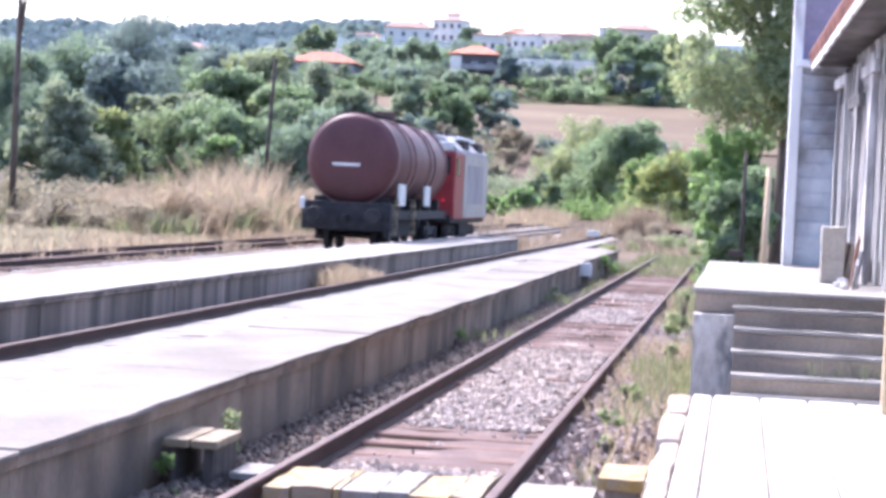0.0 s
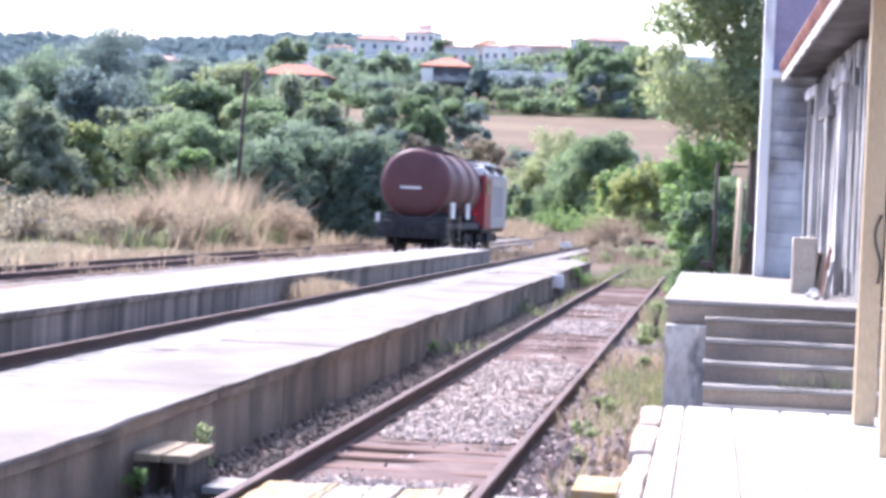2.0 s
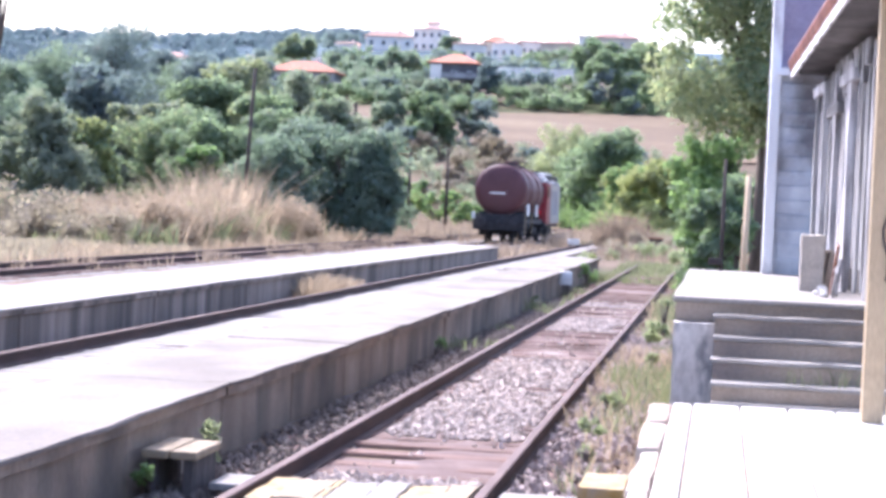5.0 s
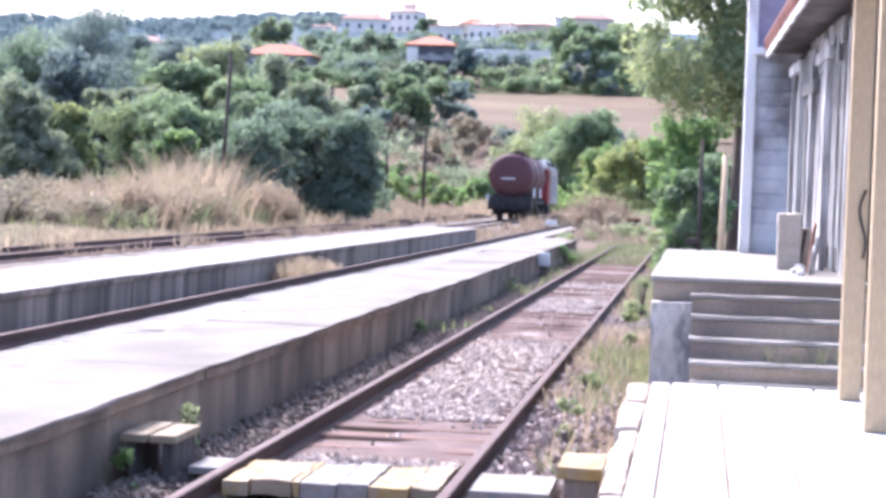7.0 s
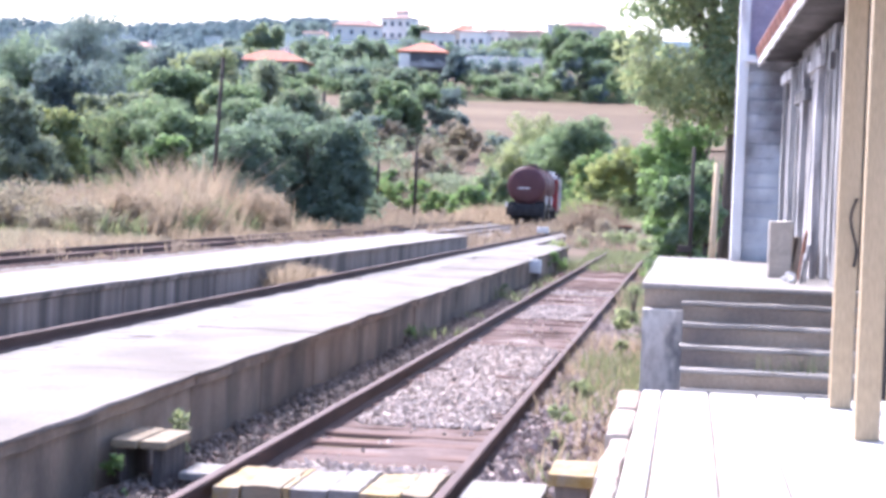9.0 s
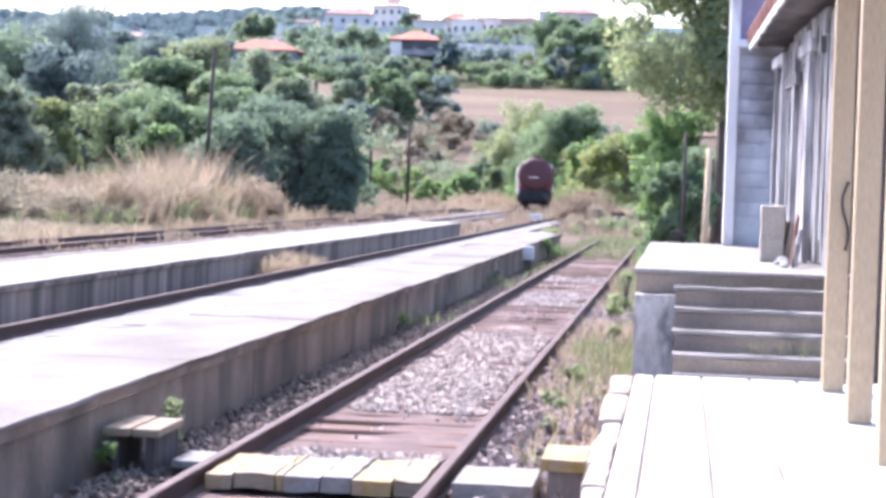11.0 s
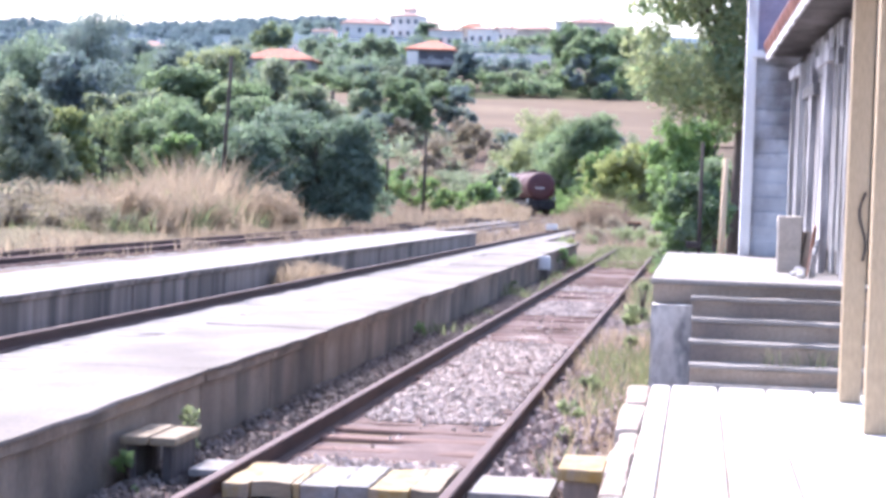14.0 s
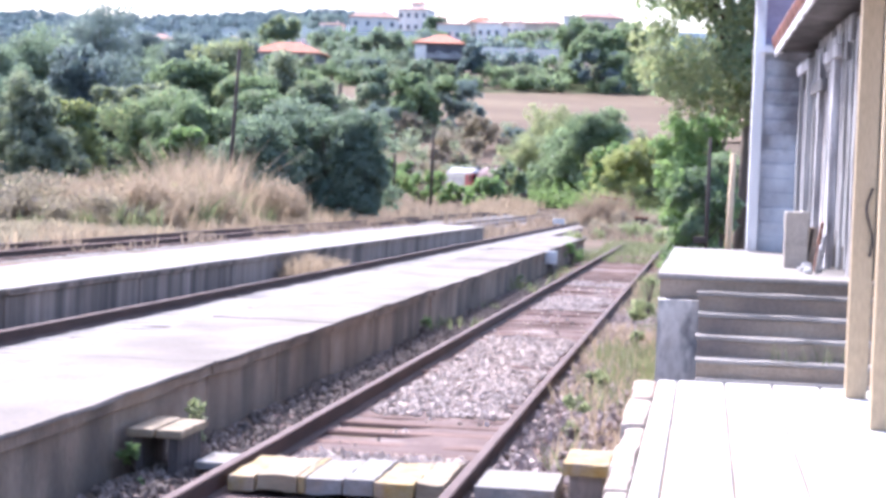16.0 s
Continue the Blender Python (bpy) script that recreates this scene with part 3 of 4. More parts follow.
def dock_scrap():
    for i, (x, y, h, a, m) in enumerate(((1.10, 20.6, 0.5, 14, "rust"), (1.13, 20.2, 0.36, -18, "old_board"), (1.08, 19.9, 0.3, 30, "old_board"))):
        b = thing("broken_board", "short broken board leaning against the wall", "board", "scrap on the dock", at=pose(x, y, DOCK))
        bm = box(-0.03, -0.06, 0, 0.0, 0.06, h, 0.006, segs=1)
        bm.transform(pose(0, 0, 0, a, 6))
        part("plank", bm, M[m], b)
    for i, (x, y, r) in enumerate(((1.03, 21.1, 0.06), (0.95, 20.4, 0.04), (0.98, 19.8, 0.05))):
        b = bmesh.new()
        bmesh.ops.create_icosphere(b, subdivisions=2, radius=r)
        for v in b.verts:
            v.co *= 1 + 0.35 * noise.noise(v.co * 14 + Vector((i, 0, 0)))
            v.co.z = v.co.z * 0.7
        st = part("rubble_stone", b, M["slab"])
        st.location = (x, y, DOCK + r * 0.6)
        tagged(st, "pale lump of rubble lying on the dock", "stone", "scrap on the dock")


dock_scrap()


# ---- crossing boards, plank step ----
def crossing():
    c = thing("crossing_boards", "worn yellow and white wooden crossing boards between the rails", "level crossing")
    rng = random.Random(9)
    xs = [-2.74, -2.58, -2.33, -2.28, -2.05, -1.86, -1.62, -1.44]
    for i, m in enumerate(("yellow", "plank", "yellow", "white_wood", "white_wood", "yellow", "plank")):
        a, e, d = rng.uniform(-0.05, 0.03), rng.uniform(-0.1, 0.05), rng.uniform(-0.016, 0.004)
        part("board", rough(box(xs[i] + 0.006, 12.15 + a, -0.11, xs[i + 1] - 0.006, 13.15 + e, -0.01 + d), 0.013), M[m], c)
    part("outer_board", rough(box(-1.27, 12.2, -0.12, -0.80, 13.0, -0.02), 0.009), M["white_wood"], c)
    part("outer_board", box(-3.10, 12.75, -0.09, -2.89, 13.25, -0.04, 0.012), M["white_wood"], c)
    b = thing("bollard_block", "short block with worn yellow painted cap", "block", at=pose(-0.77, 12.4, -0.2))
    part("body", box(0.04, 0.03, 0, 0.24, 0.5, 0.25, 0.01), M["wall_concrete"], b)
    part("cap", rough(box(0, 0, 0.25, 0.27, 0.75, 0.32), 0.006, 3), M["yellow"], b, "yellow painted cap")
    s = thing("plank_step", "low timber plank step against the platform", "step", at=pose(-3.5, 12.6, -0.16))
    part("tread", box(0, 0, 0.27, 0.17, 0.72, 0.325, 0.012), M["plank"], s)
    part("tread", box(0.18, 0.02, 0.268, 0.35, 0.70, 0.32, 0.012), M["plank"], s)
    part("leg", box(0.03, 0.05, 0, 0.09, 0.66, 0.267), M["dark_board"], s)
    part("leg", box(0.26, 0.05, 0, 0.32, 0.66, 0.267), M["dark_board"], s)


crossing()


# ---- poles ----
def pole(x, y, h, r, lean=0.0, label="leaning dark timber pole", bar=False):
    z = terrain(x, y)
    p = thing("utility_pole", label, "pole", "timber poles", at=pose(x, y, z, 0, lean))
    part("shaft", rod((0, 0, -0.3), (0, 0, h), r, r * 0.75, 10), M["wood_pole"], p, smooth=True)
    if bar:
        part("crossbar", box(-0.5, -0.05, h - 0.35, 0.5, 0.05, h - 0.25), M["wood_pole"], p)


pole(-22.0, 95, 7.9, 0.105, 2.5, bar=False)
pole(-26.8, 150, 9.2, 0.18, 1.0)
pole(-27.7, 185, 6.6, 0.15, 0.0)
pole(-24.3, 185, 7.0, 0.15, 0.0)
pole(0.05, 42, 3.1, 0.05, 0.0, "thin dark pole standing behind the dock")
pole(0.45, 40, 2.75, 0.075, 1.0, "pale ochre timber post behind the dock")
part("bracket", box(-0.26, -0.08, 0.98, 0.04, 0.08, 1.12, 0.02), M["iron"], bpy.data.objects["utility_pole.004"], "dark iron bracket")
bpy.data.objects["utility_pole.005"].children[0].data.materials[0] = M["ochre_post"]


# ---- vegetation ----
def leaves(centres, radii, n, size, rng, flat=1.0):
    """n small leaf faces spread over the skins of several lobes."""
    w = radii[:, 0] * radii[:, 2] + 1e-6
    which = rng.choice(len(centres), n, p=w / w.sum())
    d = rng.normal(size=(n, 3))
    d /= np.linalg.norm(d, axis=1)[:, None]
    r = np.where(rng.uniform(size=n) < 0.7, rng.uniform(0.75, 1.3, n), rng.uniform(0.3, 0.85, n))
    c = centres[which] + d * radii[which] * r[:, None]
    nrm = d * 0.8 + rng.normal(size=(n, 3)) * 0.6 + np.array([0, 0, 0.35])
    nrm /= np.linalg.norm(nrm, axis=1)[:, None]
    a = np.cross(nrm, rng.normal(size=(n, 3)))
    a /= np.linalg.norm(a, axis=1)[:, None]
    b = np.cross(nrm, a)
    s = size * rng.uniform(0.55, 1.35, n)[:, None]
    v = np.stack([c - a * s, c - b * s * 0.55 - nrm * s * 0.2, c + a * s, c + b * s * 0.55 - nrm * s * 0.2], 1).reshape(-1, 3)
    f = np.arange(4 * n).reshape(n, 4)
    return v, f


def tree(x, y, height, width, m, seed, size, label, name="tree", stem=0.3, lobes=14, group="", depth=None, sink=0.15, dens=1.0, second=None, girth=1.0, shift=0.0, cap=26000):
    rng = np.random.default_rng(seed)
    z0 = terrain(x, y)
    t = thing(name, label, "tree" if name == "tree" else "bush", group, at=pose(x, y, z0 - sink))
    depth = depth or width
    low = height * stem
    cs, rs = [], []
    for i in range(max(3, lobes // 10)):
        # large uneven billows, each a cluster of small leafy lobes
        u = rng.uniform(0, 1) ** 0.85
        a, ring = rng.uniform(0, 6.28), rng.uniform(0.1, 1.0) ** 0.5
        br = rng.uniform(0.14, 0.27) * min(width, (height - low) * 0.9)
        half = 0.5 * (1 - 0.6 * max(0.0, u - 0.4)) * (0.95 + 0.5 * noise.noise((math.cos(a) * 1.4 + seed * 3.1, math.sin(a) * 1.4, u * 2.5)))
        c = np.array((shift + math.cos(a) * max(0.0, width * half - br * 0.7) * ring, math.sin(a) * max(0.0, depth * half - br * 0.7) * ring, min(low + (height - low) * (0.1 + 0.85 * u), height - br)))
        for k in range(10):
            d = rng.normal(size=3)
            d /= np.linalg.norm(d)
            rr = br * rng.uniform(0.26, 0.5)
            cs.append(tuple(c + d * br * rng.uniform(0.45, 1.05) * np.array((1, 1, 0.9))))
            rs.append((rr, rr, rr * rng.uniform(0.65, 1.0)))
    cs, rs = np.array(cs), np.array(rs)
    n = int(min(cap, dens * 1.15 * sum(4 * r[0] * r[0] * 3.1 for r in rs) / (size * size)))
    v, f = leaves(cs, rs, n, size, rng)
    crown = new("crown", mesh_of("crown", v, f, m))
    crown.parent = t
    # sunlit sprays come from a second leaf colour on every third lobe
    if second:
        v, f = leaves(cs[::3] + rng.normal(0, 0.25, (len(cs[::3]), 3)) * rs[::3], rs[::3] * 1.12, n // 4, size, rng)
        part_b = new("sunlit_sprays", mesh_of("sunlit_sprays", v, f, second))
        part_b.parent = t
    bm = bmesh.new()
    r0 = (0.02 * height + 0.03) * girth
    top = Vector((rng.uniform(-0.2, 0.2), rng.uniform(-0.2, 0.2), low + (height - low) * 0.35))
    rod((0, 0, -0.3), top, r0, r0 * 0.55, 8, bm)
    for c in cs[:7]:
        rod(top * rng.uniform(0.6, 1.0), c, r0 * 0.4, r0 * 0.1, 6, bm)
    part("trunk", bm, M["bark"], t, smooth=True)
    return t


def vegetation():
    near = [
        (-19.3, 108, 5.4, 4.4, "leaf_b"), (-21.7, 110, 5.9, 4.5, "leaf_b"), (-23.2, 106, 4.9, 4.0, "leaf_b"), (-17.7, 107, 3.8, 2.2, "leaf_b"),
        (-27.4, 112, 5.9, 4.2, "leaf_a"), (-30.3, 115, 6.4, 4.7, "leaf_a"), (-32.4, 135, 10.3, 4.4, "leaf_g"), (-33.0, 130, 9.1, 4.2, "leaf_a"),
        (-33.3, 122, 7.0, 3.6, "leaf_e"), (-29.3, 140, 10.0, 4.2, "leaf_e"), (-27.5, 125, 7.7, 3.6, "leaf_a"), (-29.4, 128, 8.1, 3.3, "leaf_g"),
        (-31.8, 95, 6.2, 2.8, "leaf_e"), (-31.0, 100, 5.3, 2.4, "leaf_d"), (-34.7, 120, 7.0, 2.9, "leaf_e"), (-25.3, 100, 4.2, 1.9, "leaf_c"),
        (-22.3, 118, 7.2, 3.5, "leaf_e"), (-31.4, 98, 3.7, 2.9, "leaf_e"), (-25.6, 117, 6.6, 3.6, "leaf_a")]
    more = [
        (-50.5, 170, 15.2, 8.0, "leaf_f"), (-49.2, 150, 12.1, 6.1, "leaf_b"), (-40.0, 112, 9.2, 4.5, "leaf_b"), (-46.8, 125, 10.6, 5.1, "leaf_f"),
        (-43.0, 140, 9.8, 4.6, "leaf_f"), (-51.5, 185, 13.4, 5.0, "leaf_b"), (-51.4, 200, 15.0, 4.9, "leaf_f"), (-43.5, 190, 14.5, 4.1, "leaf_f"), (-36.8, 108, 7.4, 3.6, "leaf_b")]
    # blue-green is the haze tint of leaf_f
    names = {"leaf_a": "mid-green", "leaf_b": "dark green", "leaf_c": "bright green", "leaf_d": "yellow-green", "leaf_e": "grey-green", "leaf_f": "blue-green", "leaf_g": "olive-green", "twig": "bare brownish"}
    for i, (x, y, h, w, k) in enumerate(near + more):
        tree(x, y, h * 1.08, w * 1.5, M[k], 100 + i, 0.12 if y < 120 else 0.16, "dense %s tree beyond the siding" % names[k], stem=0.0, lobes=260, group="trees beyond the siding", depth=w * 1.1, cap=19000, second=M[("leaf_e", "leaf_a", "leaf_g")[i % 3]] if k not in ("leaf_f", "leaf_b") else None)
    hill = [
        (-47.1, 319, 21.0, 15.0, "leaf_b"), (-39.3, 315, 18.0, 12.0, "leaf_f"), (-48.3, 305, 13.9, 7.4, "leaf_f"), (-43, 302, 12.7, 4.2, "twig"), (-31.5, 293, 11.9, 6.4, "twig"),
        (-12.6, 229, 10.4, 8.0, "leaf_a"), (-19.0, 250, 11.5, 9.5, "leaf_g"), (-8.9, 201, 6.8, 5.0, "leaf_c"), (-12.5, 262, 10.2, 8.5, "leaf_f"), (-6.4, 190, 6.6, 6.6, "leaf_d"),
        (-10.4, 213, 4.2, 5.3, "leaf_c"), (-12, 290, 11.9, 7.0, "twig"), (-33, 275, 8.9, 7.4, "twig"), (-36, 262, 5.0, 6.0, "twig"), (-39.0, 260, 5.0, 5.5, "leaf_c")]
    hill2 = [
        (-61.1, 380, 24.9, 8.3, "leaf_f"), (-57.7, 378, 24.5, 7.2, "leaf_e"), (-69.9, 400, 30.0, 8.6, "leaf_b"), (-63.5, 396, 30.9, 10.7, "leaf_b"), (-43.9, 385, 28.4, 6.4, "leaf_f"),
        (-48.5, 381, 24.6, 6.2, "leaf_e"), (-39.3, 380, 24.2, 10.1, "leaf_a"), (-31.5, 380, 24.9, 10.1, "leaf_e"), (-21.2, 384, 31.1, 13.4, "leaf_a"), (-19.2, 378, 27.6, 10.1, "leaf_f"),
        (-47.3, 470, 35.9, 7.6, "leaf_e"), (-68.9, 520, 44.4, 9.0, "leaf_b"), (-41.9, 500, 39.7, 7.4, "leaf_e"), (-93.8, 450, 36.9, 9.7, "leaf_b"), (-97.9, 430, 30.4, 7.0, "leaf_e"), (-78.1, 420, 32.2, 9.1, "leaf_b")]
    hill3 = [
        (-31, 226, 3.6, 6.0, "leaf_c"), (-36, 242, 3.4, 7.0, "leaf_e"), (-88, 400, 27.5, 9, "leaf_e"), (-100, 395, 26.0, 10, "leaf_a"), (-110, 420, 29, 12, "leaf_b"),
        (-9.0, 215, 6.0, 6.0, "leaf_d"), (-4.0, 205, 6.4, 5.0, "leaf_d"), (-125, 450, 33, 14, "leaf_f"), (-95, 350, 20, 12, "leaf_b"), (-80, 330, 17.5, 10, "leaf_e"),
        (-70, 345, 19.0, 8, "leaf_d"), (-27, 300, 10.8, 5.0, "leaf_f"), (-10, 395, 29.5, 12, "leaf_a"), (-2, 360, 24.0, 12, "leaf_a"), (-15, 232, 6.5, 6, "leaf_c"), (-80, 381, 25.2, 7, "leaf_a"), (-74, 380, 25.0, 6, "leaf_e"), (-18.0, 187, 4.3, 2.9, "leaf_a"), (-16.3, 180, 3.4, 2.1, "leaf_a"), (-18.0, 177, 2.7, 2.2, "leaf_c"), (-19.9, 188, 2.8, 2.8, "leaf_c"), (-22.4, 191, 2.2, 3.4, "leaf_c"), (-43.5, 311, 18.6, 10.0, "leaf_a"), (-25, 402, 35.0, 11, "leaf_a"), (-16, 405, 36.0, 12, "leaf_a"), (-14.5, 240, 10.2, 9.0, "leaf_a")]
    for i, (x, y, top, w, k) in enumerate(hill + hill2 + hill3):
        h = top - terrain(x, y)
        if h < 1.2:
            h = 2.0
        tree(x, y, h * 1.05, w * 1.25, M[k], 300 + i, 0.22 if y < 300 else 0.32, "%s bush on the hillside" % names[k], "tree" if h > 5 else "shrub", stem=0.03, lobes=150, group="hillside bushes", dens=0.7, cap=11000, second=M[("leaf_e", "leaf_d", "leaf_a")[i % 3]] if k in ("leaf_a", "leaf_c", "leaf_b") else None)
    tree(-30.7, 170, 12.2, 3.8, M["leaf_a"], 75, 0.14, "small round-headed tree with a bare stem", stem=0.5, lobes=40, group="trees beyond the siding")
    tree(-26.9, 75, 12.6, 2.8, M["leaf_e"], 76, 0.08, "tall bare-stemmed tree with a thin leafy top", stem=0.78, lobes=16, girth=0.5, dens=0.35)
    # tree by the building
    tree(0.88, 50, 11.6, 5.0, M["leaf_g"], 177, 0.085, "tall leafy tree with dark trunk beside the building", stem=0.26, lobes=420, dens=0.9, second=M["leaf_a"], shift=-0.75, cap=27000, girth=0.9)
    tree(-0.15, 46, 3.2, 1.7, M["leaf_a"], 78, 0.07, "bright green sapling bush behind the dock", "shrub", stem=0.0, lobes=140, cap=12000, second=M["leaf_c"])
    tree(-0.25, 60, 4.6, 3.4, M["leaf_c"], 79, 0.09, "bright green bush behind the dock", "shrub", stem=0.0, lobes=140, cap=12000)
    tree(0.5, 56, 3.4, 2.6, M["leaf_a"], 80, 0.09, "mid-green bush behind the dock", "shrub", stem=0.0, lobes=100, cap=9000)


vegetation()


def woods(name, label, m, spots, size, seed, per=42):
    """Distant wood: many crowns of (x, y, radius), joined."""
    rng = np.random.default_rng(seed)
    cs, rs = [], []
    for x, y, r in spots:
        z = terrain(x, y)
        for k in range(4):
            q = r * rng.uniform(0.45, 0.8)
            cs.append((x + rng.normal(0, r * 0.5), y + rng.normal(0, r * 0.4), z + r * rng.uniform(0.5, 1.5)))
            rs.append((q, q, q * 0.9))
    v, f = leaves(np.array(cs), np.array(rs), int(len(cs) * per), size, rng)
    return tagged(new(name, mesh_of(name, v, f, m)), label, "woods", kind="stuff")


def far_woods():
    rng = random.Random(31)

    def scatter(n, x0, x1, y0, y1, r0, r1, ok=None):
        out = []
        while len(out) < n:
            x, y = rng.uniform(x0, x1), rng.uniform(y0, y1)
            if ok is None or ok(x, y):
                out.append((x, y, rng.uniform(r0, r1)))
        return out
    woods("woods", "dark scrub wood covering the lower hillside", M["leaf_b"], scatter(150, -150, -45, 235, 400, 2.0, 3.6, lambda x, y: x < -0.205 * y), 0.5, 61)
    woods("woods", "grey-green scrub on the slope", M["leaf_e"], scatter(130, -150, -45, 225, 520, 1.5, 3.0, lambda x, y: x < -0.20 * y), 0.45, 62)
    woods("woods", "mid-green scrub below the village", M["leaf_a"], scatter(190, -150, 10, 374, 520, 1.0, 2.2, lambda x, y: not (-58 < x < -44 and y < 396) and not (-87 < x < -70 and y < 394)), 0.45, 63)
    woods("woods", "trees between the houses, leaves blued for haze", M["leaf_f"], scatter(170, -200, 0, 400, 640, 1.2, 2.4, lambda x, y: x < -108 or y < 480), 0.5, 64)
    woods("woods", "brownish thorn scrub below the field", M["twig"], scatter(80, -85, 4, 252, 314, 0.8, 1.8), 0.26, 65)
    woods("woods", "low green scrub below the field", M["leaf_e"], scatter(110, -85, 4, 250, 316, 0.8, 2.0), 0.26, 66)
    woods("woods", "bright green scrub along the track bend", M["leaf_c"], scatter(90, -22, 4, 212, 262, 1.0, 2.2, lambda x, y: abs(x - on_main(y)[0]) > 6.5), 0.22, 67)
    woods("woods", "mixed yellow-green thicket past the station throat", M["leaf_d"], scatter(60, -10, 5, 186, 214, 0.8, 1.7), 0.16, 69)
    woods("woods", "bright green thicket past the station throat", M["leaf_c"], scatter(70, -11, 5, 190, 218, 0.8, 1.9, lambda x, y: x > on_main(y)[0] + 5.5), 0.16, 70)
    woods("woods", "grey-green scrub under the field edge", M["leaf_e"], scatter(34, -86, -48, 304, 322, 1.0, 2.0), 0.3, 71)
    free = lambda x, y: not -8.9 < x < -4.6 and abs(x - on_main(y)[0]) > 2.8 and not -17.2 < x < -14
    woods("woods", "low brown scrub tufts between the far tracks", M["twig"], scatter(80, -14, 3, 84, 184, 0.25, 0.55, free), 0.09, 72, 60)
    woods("woods", "low grey-green tufts between the far tracks", M["leaf_w"], scatter(60, -14, 3, 66, 184, 0.2, 0.5, free), 0.08, 73, 60)
    woods("woods", "brown scrub in front of the dry grass", M["twig"], scatter(34, -27, -19.5, 68, 84, 0.35, 0.7), 0.08, 74, 90)
    woods("woods", "grey-brown scrub beside the dry grass", M["twig"], scatter(24, -31, -22.5, 72, 88, 0.5, 1.1, lambda x, y: x < -0.305 * y), 0.1, 75, 110)
    woods("dry_grass", "soft straw-coloured grass clumps along the siding", M["straw"], scatter(58, -25, -18.9, 73, 98, 0.4, 1.0, lambda x, y: noise.noise((x * 0.5, y * 0.1, 5.2)) > -0.1), 0.06, 81, 300)
    woods("woods", "yellow-green sprays above the dry grass", M["leaf_d"], scatter(16, -27.5, -22, 86, 92, 0.5, 0.9, lambda x, y: x > -0.3 * y), 0.1, 76, 110)
    woods("woods", "green hedge along the top of the field", M["leaf_a"], scatter(80, -95, 2, 373, 388, 0.9, 1.9), 0.35, 77)
    woods("woods", "dark trees below the village houses", M["leaf_b"], scatter(46, -76, -57, 378, 410, 1.6, 2.8, lambda x, y: x > -70 or y > 396), 0.4, 78)
    woods("woods", "forest on the far ridge with haze tinted into its leaves", M["haze_leaf"], scatter(4200, -1150, -150, 1450, 2330, 3.0, 6.0), 1.7, 68, 11)


far_woods()


def blades(name, label, m, count, area, height, width, seed, keep=None, zf=terrain, lean=0.35, tuft=0.35, rough=0.0):
    rng = np.random.default_rng(seed)
    xs, ys = rng.uniform(area[0], area[1], count), rng.uniform(area[2], area[3], count)
    if keep:
        ok = np.array([keep(x, y, rng) for x, y in zip(xs, ys)])
        xs, ys = xs[ok], ys[ok]
    n = len(xs)
    z = np.array([zf(x, y) for x, y in zip(xs, ys)]) - 0.03
    h = height * rng.uniform(0.4, 1.15, n) * np.array([max(0.25, 0.75 + 0.9 * noise.noise((x * tuft, y * tuft * 0.7, 6.5))) for x, y in zip(xs, ys)])
    h *= np.array([1 + rough * noise.noise((x * 0.75, y * 0.06, 1.3)) for x, y in zip(xs, ys)])
    a = rng.uniform(0, 6.28, n)
    d = np.stack([np.cos(a), np.sin(a), 0 * a], 1)
    o = np.stack([rng.normal(0, lean, n), rng.normal(0, lean, n), 0 * a], 1) * h[:, None]
    p = np.stack([xs, ys, z], 1)
    up = np.stack([0 * h, 0 * h, h], 1)
    w = width * rng.uniform(0.6, 1.4, n)[:, None]
    v = np.stack([p - d * w, p + d * w, p + o * 0.4 + up * 0.6 + d * w * 0.8, p + o * 0.4 + up * 0.6 - d * w * 0.8, p + o + up], 1).reshape(-1, 3)
    k = 5 * np.arange(n)
    f = [(i, i + 1, i + 2, i + 3) for i in k] + [(i + 3, i + 2, i + 4) for i in k]
    return tagged(new(name, mesh_of(name, v, f, m)), label, "grass", kind="stuff")


